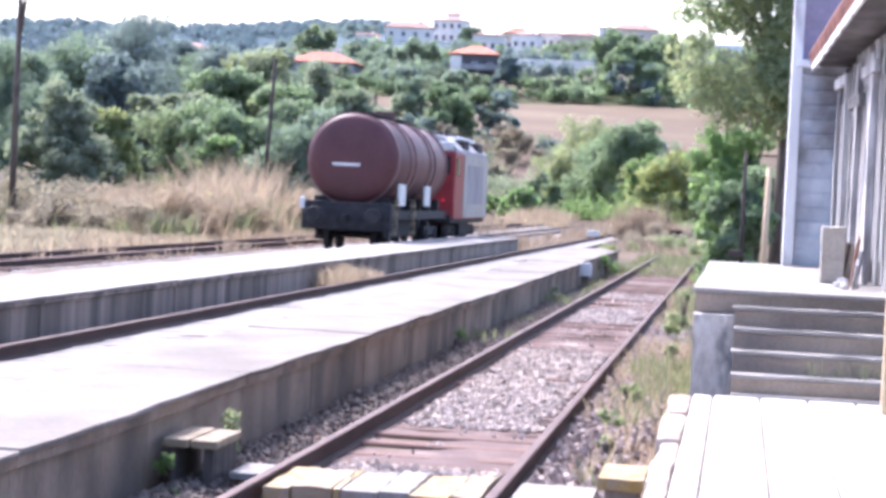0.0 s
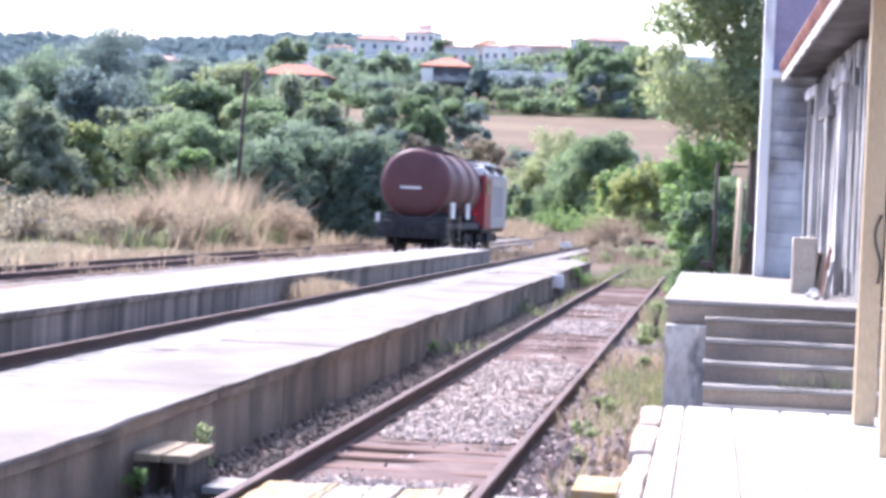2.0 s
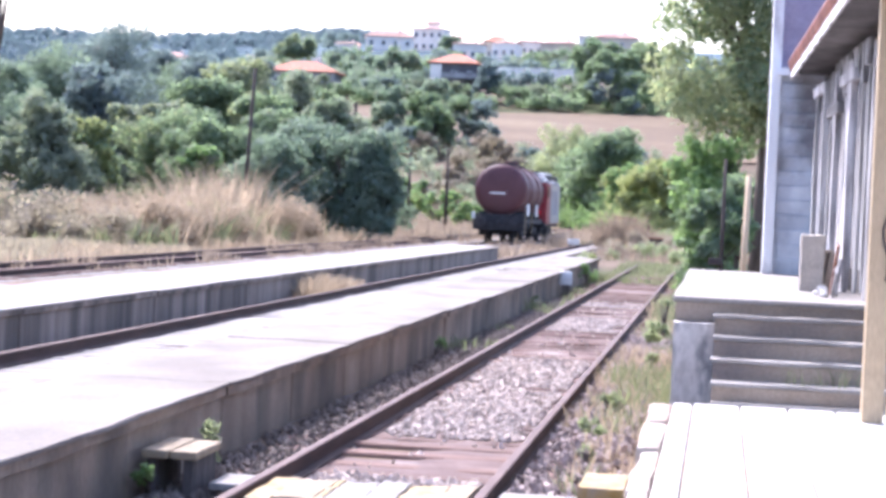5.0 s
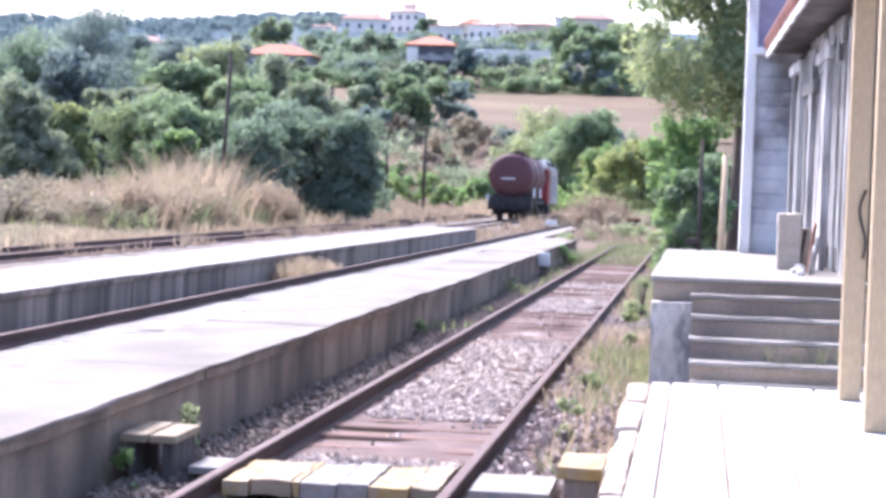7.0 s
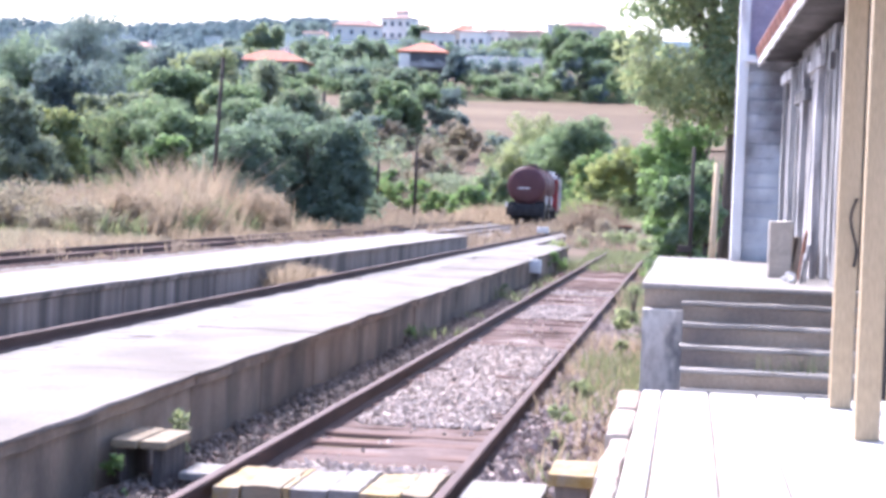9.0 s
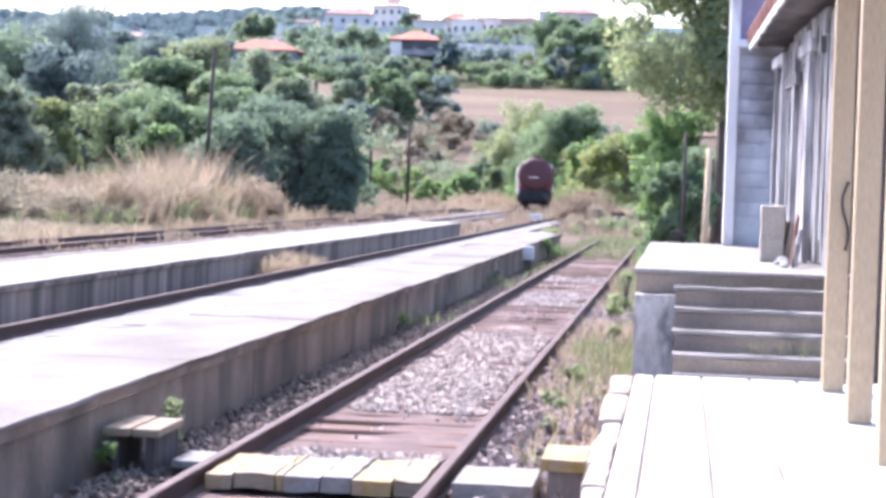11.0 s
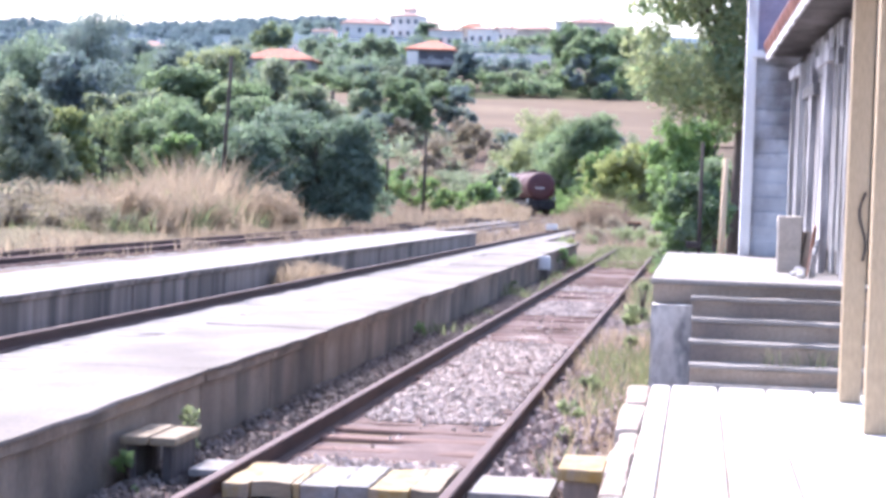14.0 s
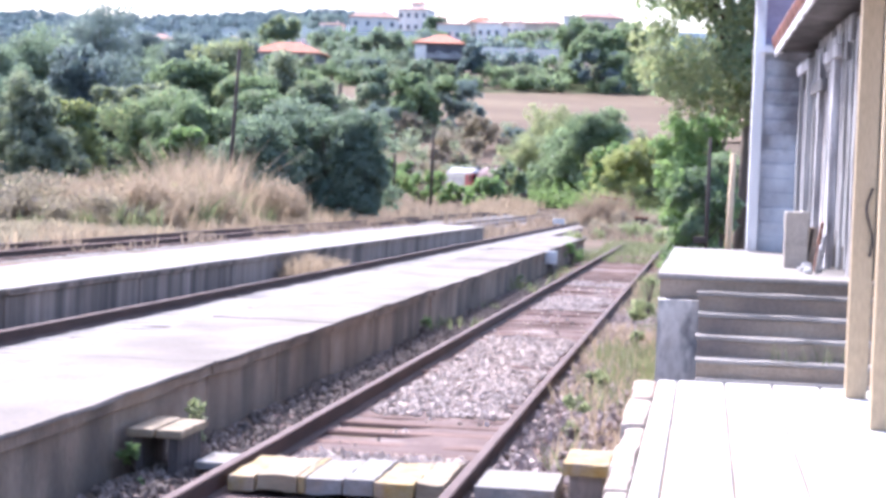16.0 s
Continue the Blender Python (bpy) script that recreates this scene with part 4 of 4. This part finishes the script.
def grasses():
    def clump(x, y, rng):
        return noise.noise((x * 0.35, y * 0.22, 3)) + 0.25 * noise.noise((x * 1.3, y, 8)) > -0.12
    blades("dry_grass", "tall straw-coloured dry grass along the siding", M["straw"], 21000, (-27, -18.6, 70, 100), 1.95, 0.026, 5, lambda x, y, r: clump(x, y, r) and noise.noise((x * 0.8, y * 0.12, 9.3)) + r.uniform(-0.5, 0.5) > -0.2 and r.uniform() < (-18.3 - x) / 3.2 and x > (-0.3 + 0.012 * noise.noise((y * 0.5, 0, 0))) * y, lean=0.4, rough=0.9)
    blades("weeds", "green weeds among the dry grass", M["weed"], 8000, (-29, -18.6, 70, 102), 1.5, 0.03, 15, lambda x, y, r: not clump(x, y, r))
    blades("dry_grass", "low dry grass on the open ground by the siding", M["twig"], 9000, (-27, -17.9, 48, 72), 0.45, 0.025, 17, None)
    blades("weeds", "ragged weeds growing over the siding rails", M["straw_dull"], 9000, (-17.4, -14.2, 40, 130), 0.34, 0.02, 22, lambda x, y, r: noise.noise((x * 0.8, y * 0.25, 4.4)) > 0.05, lambda x, y: -0.15)
    blades("dry_grass", "dry grass tufts along the siding", M["straw"], 5000, (-19.5, -17.3, 45, 110), 0.55, 0.02, 6, clump)
    blades("dry_grass", "dry scrubby grass round the far tracks", M["straw_dull"], 18000, (-13.5, 3, 80, 200), 0.7, 0.03, 8, lambda x, y, r: clump(x, y, r) and (x > -10.1 or y > 172) and not -8.1 < x < -5.4)
    blades("dry_grass", "dry grass on the far side of the main line", M["straw_dull"], 12000, (-34, -12.8, 110, 230), 0.8, 0.035, 9, lambda x, y, r: clump(x, y, r) and abs(x - on_main(y)[0]) > 2.2 and not -17 < x < -14.2)
    blades("weeds", "dry and green weeds between track and dock", M["weed"], 8000, (-1.15, -0.45, 13.6, 62), 0.30, 0.008, 10, lambda x, y, r: clump(x, y, r) and (y > 20 or (x > -1.0 and r.uniform() < 0.4)), lambda x, y: -0.15)
    blades("weeds", "straw-coloured weeds between track and dock", M["straw"], 12000, (-1.28, 0.4, 13.6, 80), 0.27, 0.007, 11, lambda x, y, r: (x < -0.5 or y > 29) and (y > 18 or (x > -1.0 and r.uniform() < 0.5)), lambda x, y: -0.15)
    blades("dry_grass", "dry tufts beside the bend of the main line", M["straw"], 6000, (-18.5, -12.5, 158, 190), 1.2, 0.035, 19, lambda x, y, r: abs(x - on_main(y)[0]) > 1.9)
    blades("dry_grass", "dry brown grass round the rusty beam", M["straw_dull"], 2200, (-6.9, -3.4, 116.5, 119.6), 1.9, 0.03, 23, None)
    blades("weeds", "thin green weeds growing on the steps", M["weed"], 60, (0.6, 1.25, 17.22, 17.48), 0.2, 0.004, 21, None, lambda x, y: DECK + 0.17)
    blades("weeds", "green weeds at the platform foot", M["weed"], 1500, (-3.5, -2.95, 24, 62), 0.30, 0.014, 12, lambda x, y, r: noise.noise((x, y * 0.4, 1)) > 0.1, lambda x, y: -0.15)
    blades("dry_grass", "pale grass tuft in front of the far platform", M["straw"], 1100, (-8.1, -7.55, 39.5, 45), 0.5, 0.012, 13, None, lambda x, y: -0.15)
    blades("weeds", "overgrown weeds on the disused track", M["weed"], 3500, (-3.4, -0.4, 55, 80), 0.35, 0.016, 14, clump, lambda x, y: -0.15)
    for i, (x, y, h, w, k) in enumerate(((-3.36, 13.75, 0.5, 0.28, "leaf_w"), (-3.36, 12.45, 0.26, 0.36, "leaf_c"), (-0.85, 15.6, 0.4, 0.35, "leaf_w"), (-3.42, 26.0, 0.32, 0.45, "leaf_c"),
                                         (-3.4, 40.0, 0.4, 0.6, "leaf_a"), (-3.4, 54.0, 0.6, 0.8, "leaf_c"), (-3.6, 61.5, 0.75, 0.9, "leaf_d"), (-0.75, 25.0, 0.55, 0.4, "leaf_w"), (-0.8, 32.0, 0.7, 0.5, "leaf_w"), (-0.7, 38.0, 0.7, 0.6, "leaf_w"), (-0.95, 19.5, 0.3, 0.3, "leaf_w"))):
        tree(x, y, h, w, M[k], 500 + i, 0.026 if y < 30 else 0.04, "small leafy weed growing from the ballast", "weed_plant", stem=0.0, lobes=26, group="weeds by the track", sink=0.0, dens=0.6)


grasses()


# ---- houses ----
def house(x, y, w, d, h, rise, wall, label, storeys=1, cols=3, base=None, eave=0.6, tile="tile", hip=True, turn=0.0):
    z = terrain(x, y) - 0.5 if base is None else base
    g = thing("house", label, "house", "village houses", at=pose(x, y, z, 0, 0, turn))
    part("wall", box(-w / 2, -d / 2, 0, w / 2, d / 2, h), M[wall], g)
    bm = bmesh.new()
    e = eave
    lo = [bm.verts.new(v) for v in ((-w / 2 - e, -d / 2 - e, h), (w / 2 + e, -d / 2 - e, h), (w / 2 + e, d / 2 + e, h), (-w / 2 - e, d / 2 + e, h))]
    lo2 = [bm.verts.new(v.co + Vector((0, 0, 0.18))) for v in lo]
    k = min(w, d) * 0.45 if hip else 0
    if rise > 0:
        r = [bm.verts.new((-w / 2 + k, 0, h + rise)), bm.verts.new((w / 2 - k, 0, h + rise))]
        bm.faces.new((lo2[0], lo2[1], r[1], r[0])), bm.faces.new((lo2[2], lo2[3], r[0], r[1]))
        bm.faces.new((lo2[1], lo2[2], r[1])), bm.faces.new((lo2[3], lo2[0], r[0]))
    else:
        bm.faces.new(lo2)
    bm.faces.new(lo[::-1])
    for i in range(4):
        bm.faces.new((lo[i], lo[(i + 1) % 4], lo2[(i + 1) % 4], lo2[i]))
    roof = part("roof", bm, M[tile] if rise > 0 else M["plaster"], g, ("orange-red tiled roof" if tile == "tile" else "faded pink tiled roof") if rise > 0 else "")
    if rise > 0:
        part("chimney", box(w * 0.18, -0.3, h + rise * 0.5, w * 0.18 + 0.6, 0.3, h + rise + 0.7), M["plaster"], roof)
    for s in range(storeys):
        for c in range(cols):
            cx = -w / 2 + w * (c + 0.5) / cols
            zz = h * (s + 0.3) / storeys
            wn = part("window", box(cx - 0.55, -d / 2 - 0.05, zz, cx + 0.55, -d / 2 + 0.05, zz + 1.4), M["white"], g)
            part("pane", box(cx - 0.45, -d / 2 - 0.07, zz + 0.1, cx + 0.45, -d / 2 - 0.02, zz + 1.3), M["dark_win"], wn)
    return g


def houses():
    house(-78.8, 388, 12.6, 9, 3.6, 2.3, "grey_plaster", "low house with orange tiled hip roof among trees", 1, 4, 22.0)
    # wall and verandah colours are darkened to imitate the verandah's shade
    h = house(-50.8, 394, 9.0, 8, 4.0, 2.0, "dark_plaster", "hillside house with dark verandah and orange tiled roof", 1, 3, 24.6)
    part("verandah", box(-2.2, -5.4, 1.0, 4.9, -4.1, 1.25), M["dark_win"], h, "verandah coloured dark for shade")
    part("railing", box(-2.2, -5.45, 1.25, 4.9, -5.35, 2.2), M["grey_plaster"], h)
    part("porch_wall", box(-4.5, -4.4, 0.6, -2.4, -4.06, 3.7), M["plaster"], h, "white end wall")
    for x in (-1.9, 0.4):
        part("stilt", box(x, -5.2, -1.4, x + 0.4, -4.8, 1.0), M["dark_win"], h)
    rows = [  # x, y, width, wall height, roof rise, foot, wall, roof, turn
        (-90.9, 560, 13.0, 3.7, 2.0, 42.9, "plaster", "pale_tile", 8), (-81.6, 575, 9.0, 3.4, 0.9, 46.9, "plaster", "pale_tile", -12), (-82.1, 582, 2.9, 2.6, 0.9, 50.1, "plaster", "pale_tile", 0),
        (-78.8, 590, 6.5, 1.6, 1.0, 47.9, "beige", "pale_tile", 20), (-64.1, 520, 8.1, 1.7, 0.7, 40.6, "plaster", "pale_tile", 4), (-60.1, 545, 7.0, 2.5, 1.8, 42.5, "beige", "tile", 15),
        (-56.2, 535, 6.6, 5.8, 0.9, 38.2, "plaster", "pale_tile", -10), (-51.3, 545, 5.9, 5.6, 0.9, 39.6, "plaster", "pale_tile", 12), (-42.8, 540, 9.0, 5.8, 1.5, 38.9, "beige", "pale_tile", -14),
        (-35.5, 525, 3.1, 5.4, 0.3, 40.2, "plaster", "pale_tile", 0), (-30.1, 560, 12.0, 4.2, 1.8, 44.1, "beige", "pale_tile", 10), (-102.3, 560, 5.9, 2.1, 0.6, 42.3, "plaster", "pale_tile", 0),
        (-160.5, 600, 7.1, 1.5, 1.7, 40.3, "beige", "pale_tile", 14), (-137.4, 600, 3.9, 1.5, 1.0, 40.9, "beige", "pale_tile", -8)]
    for x, y, w, h, r, foot, m, roof, turn in rows:
        house(x, y, w, 6.0, h + 3.0, r, m, "pale village house on the ridge", 2 if h > 3 else 1, 4 if w > 8 else 3 if w > 5 else 1, foot - 3.0, eave=0.35, tile=roof, hip=w > 6.5, turn=turn)
    wl = thing("garden_wall", "long pale wall on the hillside", "wall", at=pose(-38.5, 420, 28.6))
    part("wall", box(-8, 0, -1, 8, 0.4, 1.7), M["plaster"], wl)
    b = thing("barn", "low grey roofed shed among trees", "shed", at=pose(-52, 172, 5.6))
    part("wall", box(-2, -2, -6, 2, 2, 0.3), M["grey_plaster"], b)
    part("roof", box(-2.4, -2.4, 0.3, 2.4, 2.4, 0.7, 0.05), M["plaster"], b)


houses()


def yard_bits():
    b = thing("relay_box", "small white box beside the far track", "box", at=pose(-7.6, 110, -0.16))
    part("body", box(-0.3, -0.2, 0.2, 0.3, 0.2, 0.5, 0.03), M["white"], b)
    part("leg", box(-0.25, -0.1, 0, -0.15, 0.1, 0.2), M["iron"], b)
    part("leg", box(0.15, -0.1, 0, 0.25, 0.1, 0.2), M["iron"], b)
    s = thing("switch_box", "dark rusty metal box beside the overgrown track", "box", at=pose(-3.1, 104, -0.16))
    part("body", box(-0.32, -0.2, 0.1, 0.32, 0.2, 0.75, 0.03), M["iron"], s)
    part("lid", box(-0.36, -0.24, 0.75, 0.36, 0.24, 0.82, 0.02), M["rust"], s, "rusty lid")
    part("foot", box(-0.25, -0.15, 0, 0.25, 0.15, 0.1), M["iron"], s)
    r = thing("rusty_rail_stack", "rusty beam lying across low trestles", "beam", at=pose(-5.6, 120, -0.16, 0, 6))
    part("beam", box(-0.6, -0.1, 1.6, 0.7, 0.1, 1.75), M["rust"], r)
    part("trestle", box(-0.4, -0.1, 0, -0.3, 0.1, 1.6), M["iron"], r)
    part("trestle", box(0.4, -0.1, 0, 0.5, 0.1, 1.6), M["iron"], r)
    p = thing("patch_plate", "white painted marker block against the platform edge", "marker", at=pose(-3.5, 47.4, 0.0))
    part("plate", box(-0.04, -0.35, 0.10, 0.24, -0.15, 0.405, 0.02), M["white"], p)
    part("stem", box(0.02, -0.32, -0.16, 0.18, -0.18, 0.10), M["wall_concrete"], p)


yard_bits()


# ---- train ----
def wheelset(parent, y):
    bm = rod((-0.72, 0, 0), (0.72, 0, 0), 0.08, n=10)
    for sx in (-1, 1):
        rod((sx * 0.68, 0, 0), (sx * 0.80, 0, 0), 0.46, n=24, bm=bm)
        rod((sx * 0.65, 0, 0), (sx * 0.685, 0, 0), 0.49, n=24, bm=bm)
        box(sx * 0.72 - 0.09, -0.3, -0.07, sx * 0.72 + 0.09, 0.3, 0.07, 0, bm)
    w = part("wheelset", bm, M["under"], parent)
    w.matrix_local = pose(0, y, 0.46)
    return w


WHEELS = []


def bogie(parent, y):
    bm = bmesh.new()
    for sx in (-1, 1):
        box(sx * 1.0 - 0.06, -1.35, 0.42, sx * 1.0 + 0.06, 1.35, 0.72, 0.02, bm)
        for yy in (-0.9, 0.9):
            box(sx * 1.0 - 0.12, yy - 0.16, 0.3, sx * 1.0 + 0.12, yy + 0.16, 0.62, 0.02, bm)
    box(-1.0, -0.25, 0.5, 1.0, 0.25, 0.85, 0.02, bm)
    b = part("bogie", bm, M["under"], parent, "sooty black bogie")
    b.matrix_local = pose(0, y, 0)
    for yy in (-0.9, 0.9):
        WHEELS.append((wheelset(b, yy), yy))
    return b


def buffers(parent, y, s):
    for x in (-0.875, 0.875):
        bm = rod((x, y, 1.06), (x, y + s * 0.5, 1.06), 0.09, n=12)
        rod((x, y + s * 0.5, 1.06), (x, y + s * 0.55, 1.06), 0.24, 0.22, 20, bm)
        part("buffer", bm, M["under"], parent)


def lathe(profile, n=48):
    """Profile of (radius, y) turned about the y axis."""
    bm = bmesh.new()
    rings = []
    for r, y in profile:
        rings.append([bm.verts.new((r * math.cos(2 * math.pi * i / n), y, r * math.sin(2 * math.pi * i / n))) for i in range(n)] if r > 1e-4 else [bm.verts.new((0, y, 0))])
    for a, b in zip(rings, rings[1:]):
        for i in range(n):
            j = (i + 1) % n
            if len(a) == 1:
                bm.faces.new((a[0], b[i], b[j]))
            elif len(b) == 1:
                bm.faces.new((a[i], a[j], b[0]))
            else:
                bm.faces.new((a[i], a[j], b[j], b[i]))
    return bm


def tank_wagon():
    w = thing("tank_wagon", "oxide-red railway tank wagon on black bogies", "tank wagon")
    R, zc = 1.35, 2.74
    prof = [(0, 0.0), (0.5, 0.02), (0.95, 0.06), (1.18, 0.12), (1.30, 0.2), (R, 0.32), (R, 10.7), (1.30, 10.85), (1.15, 10.97), (0.8, 11.05), (0, 11.1)]
    t = part("tank", lathe(prof), M["tank"], w, "oxide-red cylindrical tank", smooth=True)
    t.matrix_local = pose(0, 0, zc)
    for y in (0.42, 2.9, 3.9, 7.0, 8.0, 10.6):
        b = part("band", lathe([(R - 0.01, y - 0.07), (R + 0.05, y - 0.07), (R + 0.05, y + 0.07), (R - 0.01, y + 0.07)]), M["tank_band"], t, "strap round the tank, coloured pale as if sunlit")
    part("marking", box(-0.55, -0.004, -0.22, 0.28, 0.02, -0.13), M["white"], t, "faded white lettering bar")
    bm = bmesh.new()
    box(-0.35, 1.2, 4.14, 0.35, 10.0, 4.19, 0, bm)
    for k in range(12):
        for sx in (-0.33, 0.33):
            rod((sx, 1.3 + k * 0.78, 4.0), (sx, 1.3 + k * 0.78, 4.16), 0.02, n=6, bm=bm)
    part("catwalk", bm, M["under"], w, "dark top walkway")
    bm = rod((0, 5.5, 3.95), (0, 5.5, 4.36), 0.38, 0.36, 20)
    part("manhole", bm, M["tank"], w)
    bm = bmesh.new()
    box(-1.3, -0.35, 0.92, 1.3, -0.15, 1.28, 0.02, bm)
    box(-1.3, 11.35, 0.92, 1.3, 11.55, 1.28, 0.02, bm)
    for sx in (-0.55, 0.55):
        box(sx - 0.12, -0.2, 0.85, sx + 0.12, 11.4, 1.25, 0.02, bm)
    for sx in (-1.22, 1.22):
        box(sx - 0.06, -0.2, 0.98, sx + 0.06, 11.4, 1.25, 0.01, bm)
    for y in (0.6, 2.4, 4.6, 6.6, 8.6, 10.6):
        box(-1.15, y - 0.12, 1.2, 1.15, y + 0.12, 1.62, 0.02, bm)
    part("underframe", bm, M["under"], w, "sooty steel underframe")
    part("end_platform", box(-1.33, -0.34, 0.62, 1.33, 0.25, 1.46, 0.03), M["under"], w, "sooty end platform and brake gear")
    part("end_lamp", box(-1.40, -0.42, 1.2, -1.24, -0.34, 1.55, 0.02), M["white"], w, "small white end marker")
    part("brake_gear", box(-0.8, 4.0, 0.4, 0.8, 7.0, 0.9, 0.05), M["under"], w)
    for y in (0.55, 5.6):
        part("side_plate", box(1.36, y, 1.4, 1.44, y + 1.1, 2.05, 0.02), M["white"], w, "white side plate")
    for y in (0.0, 3.4):
        bm = bmesh.new()
        for k in range(4):
            box(1.30, y, 0.55 + k * 0.28, 1.42, y + 0.5, 0.60 + k * 0.28, 0, bm)
        box(1.38, y, 0.5, 1.41, y + 0.04, 1.6, 0, bm), box(1.38, y + 0.46, 0.5, 1.41, y + 0.5, 1.6, 0, bm)
        part("side_steps", bm, M["plank"], w, "dusty ochre access steps")
    buffers(w, -0.35, -1), buffers(w, 11.55, 1)
    part("coupling", box(-0.08, -0.8, 0.9, 0.08, -0.3, 1.08, 0.02), M["under"], w)
    bogie(w, 1.7), bogie(w, 9.5)
    return w


def locomotive():
    g = thing("locomotive", "red and pale grey diesel locomotive with white roof", "locomotive")
    LEN = 9.4
    bm = box(-1.45, 0, 0.95, 1.45, LEN, 3.35, 0.06)
    part("body", bm, M["loco_red"], g, "red painted body")
    # chamfered roof
    bm = sweep([(-1.45, 3.3), (1.45, 3.3), (1.42, 3.45), (1.0, 3.84), (0.6, 3.98), (-0.6, 3.98), (-1.0, 3.84), (-1.42, 3.45)], [(0, 0.25, 0), (0, LEN - 0.25, 0)])
    part("roof", bm, M["grey_plaster"], g, "dull grey roof")
    for y in (2.5, 6.6):
        part("roof_louvre", box(0.72, y, 3.5, 1.37, y + 1.6, 3.84, 0.04), M["under"], g, "dark roof louvre")
    part("roof_hood", box(-0.95, 4.6, 3.8, 0.95, LEN - 0.4, 4.03, 0.05), M["white"], g, "white hood on the roof")
    part("cab_brow", box(-1.3, -0.02, 3.36, 1.3, 0.9, 3.72, 0.08), M["white"], g, "white cab brow")
    for y in (2.4, 5.4):
        part("roof_fan", box(-0.6, y, 3.97, 0.6, y + 1.3, 4.1, 0.03), M["under"], g)
    for sx in (-1, 1):
        x0, x1 = (1.44, 1.475) if sx > 0 else (-1.475, -1.44)
        p = part("side_panel", box(x0, 2.3, 1.0, x1, LEN - 0.06, 3.32, 0.01), M["loco_grey"], g, "pale grey side panel")
        a0, a1 = (1.474, 1.49) if sx > 0 else (-1.49, -1.474)
        part("grille", box(a0, 3.2, 1.5, a1, LEN - 1.6, 2.95), M["grey_plaster"], p, "darker grille panel")
        part("cab_window", box(x0, 0.25, 2.5, x1, 0.95, 3.15), M["glass"], g)
    for x in (-0.72, 0.72):
        part("windscreen", box(x - 0.55, -0.03, 2.55, x + 0.55, 0.02, 3.2, 0.02), M["glass"], g)
    lampm = bpy.data.materials.new("tail_lamp_red")
    lampm.use_nodes = True
    lampm.node_tree.nodes["Principled BSDF"].inputs["Base Color"].default_value = (0.7, 0.02, 0.03, 1)
    lampm.node_tree.nodes["Principled BSDF"].inputs["Emission Color"].default_value = (1, 0.05, 0.08, 1)
    lampm.node_tree.nodes["Principled BSDF"].inputs["Emission Strength"].default_value = 0.1
    for x in (-1.05, 1.05):
        part("tail_lamp", rod((x, -0.05, 1.62), (x, 0.02, 1.62), 0.06, n=16), lampm, g, "lit red tail lamp")
    part("frame", box(-1.35, -0.15, 0.8, 1.35, LEN + 0.15, 1.1, 0.02), M["under"], g)
    part("fuel_tank", box(-1.2, 3.6, 0.35, 1.2, 5.8, 0.85, 0.05), M["under"], g)
    buffers(g, -0.15, -1), buffers(g, LEN + 0.15, 1)
    bogie(g, 1.9), bogie(g, LEN - 1.9)
    return g


SPEED, START = 9.63, 61.0
wagon, loco = tank_wagon(), locomotive()


def on_rails(s, b0, b1):
    """Pose of a vehicle whose end is s metres along, with bogies b0 and b1 metres from that end."""
    (xa, ya, _), (xb, yb, _) = on_main(s + b0), on_main(s + b1)
    a = math.atan2(-(xb - xa), yb - ya)
    return pose(xa + math.sin(a) * b0, ya - math.cos(a) * b0, 0, 0, 0, math.degrees(a))


def motions():
    times = [0.5 * i for i in range(33)]
    walk(wagon, [(t, on_rails(START + SPEED * t, 1.7, 9.5)) for t in times])
    walk(loco, [(t, on_rails(START + 12.4 + SPEED * t, 1.9, 7.5)) for t in times])
    for w, y in WHEELS:
        walk(w, [(i / 15, pose(0, y, 0.46, -math.degrees(SPEED * i / 15 / 0.46))) for i in range(241)])


motions()
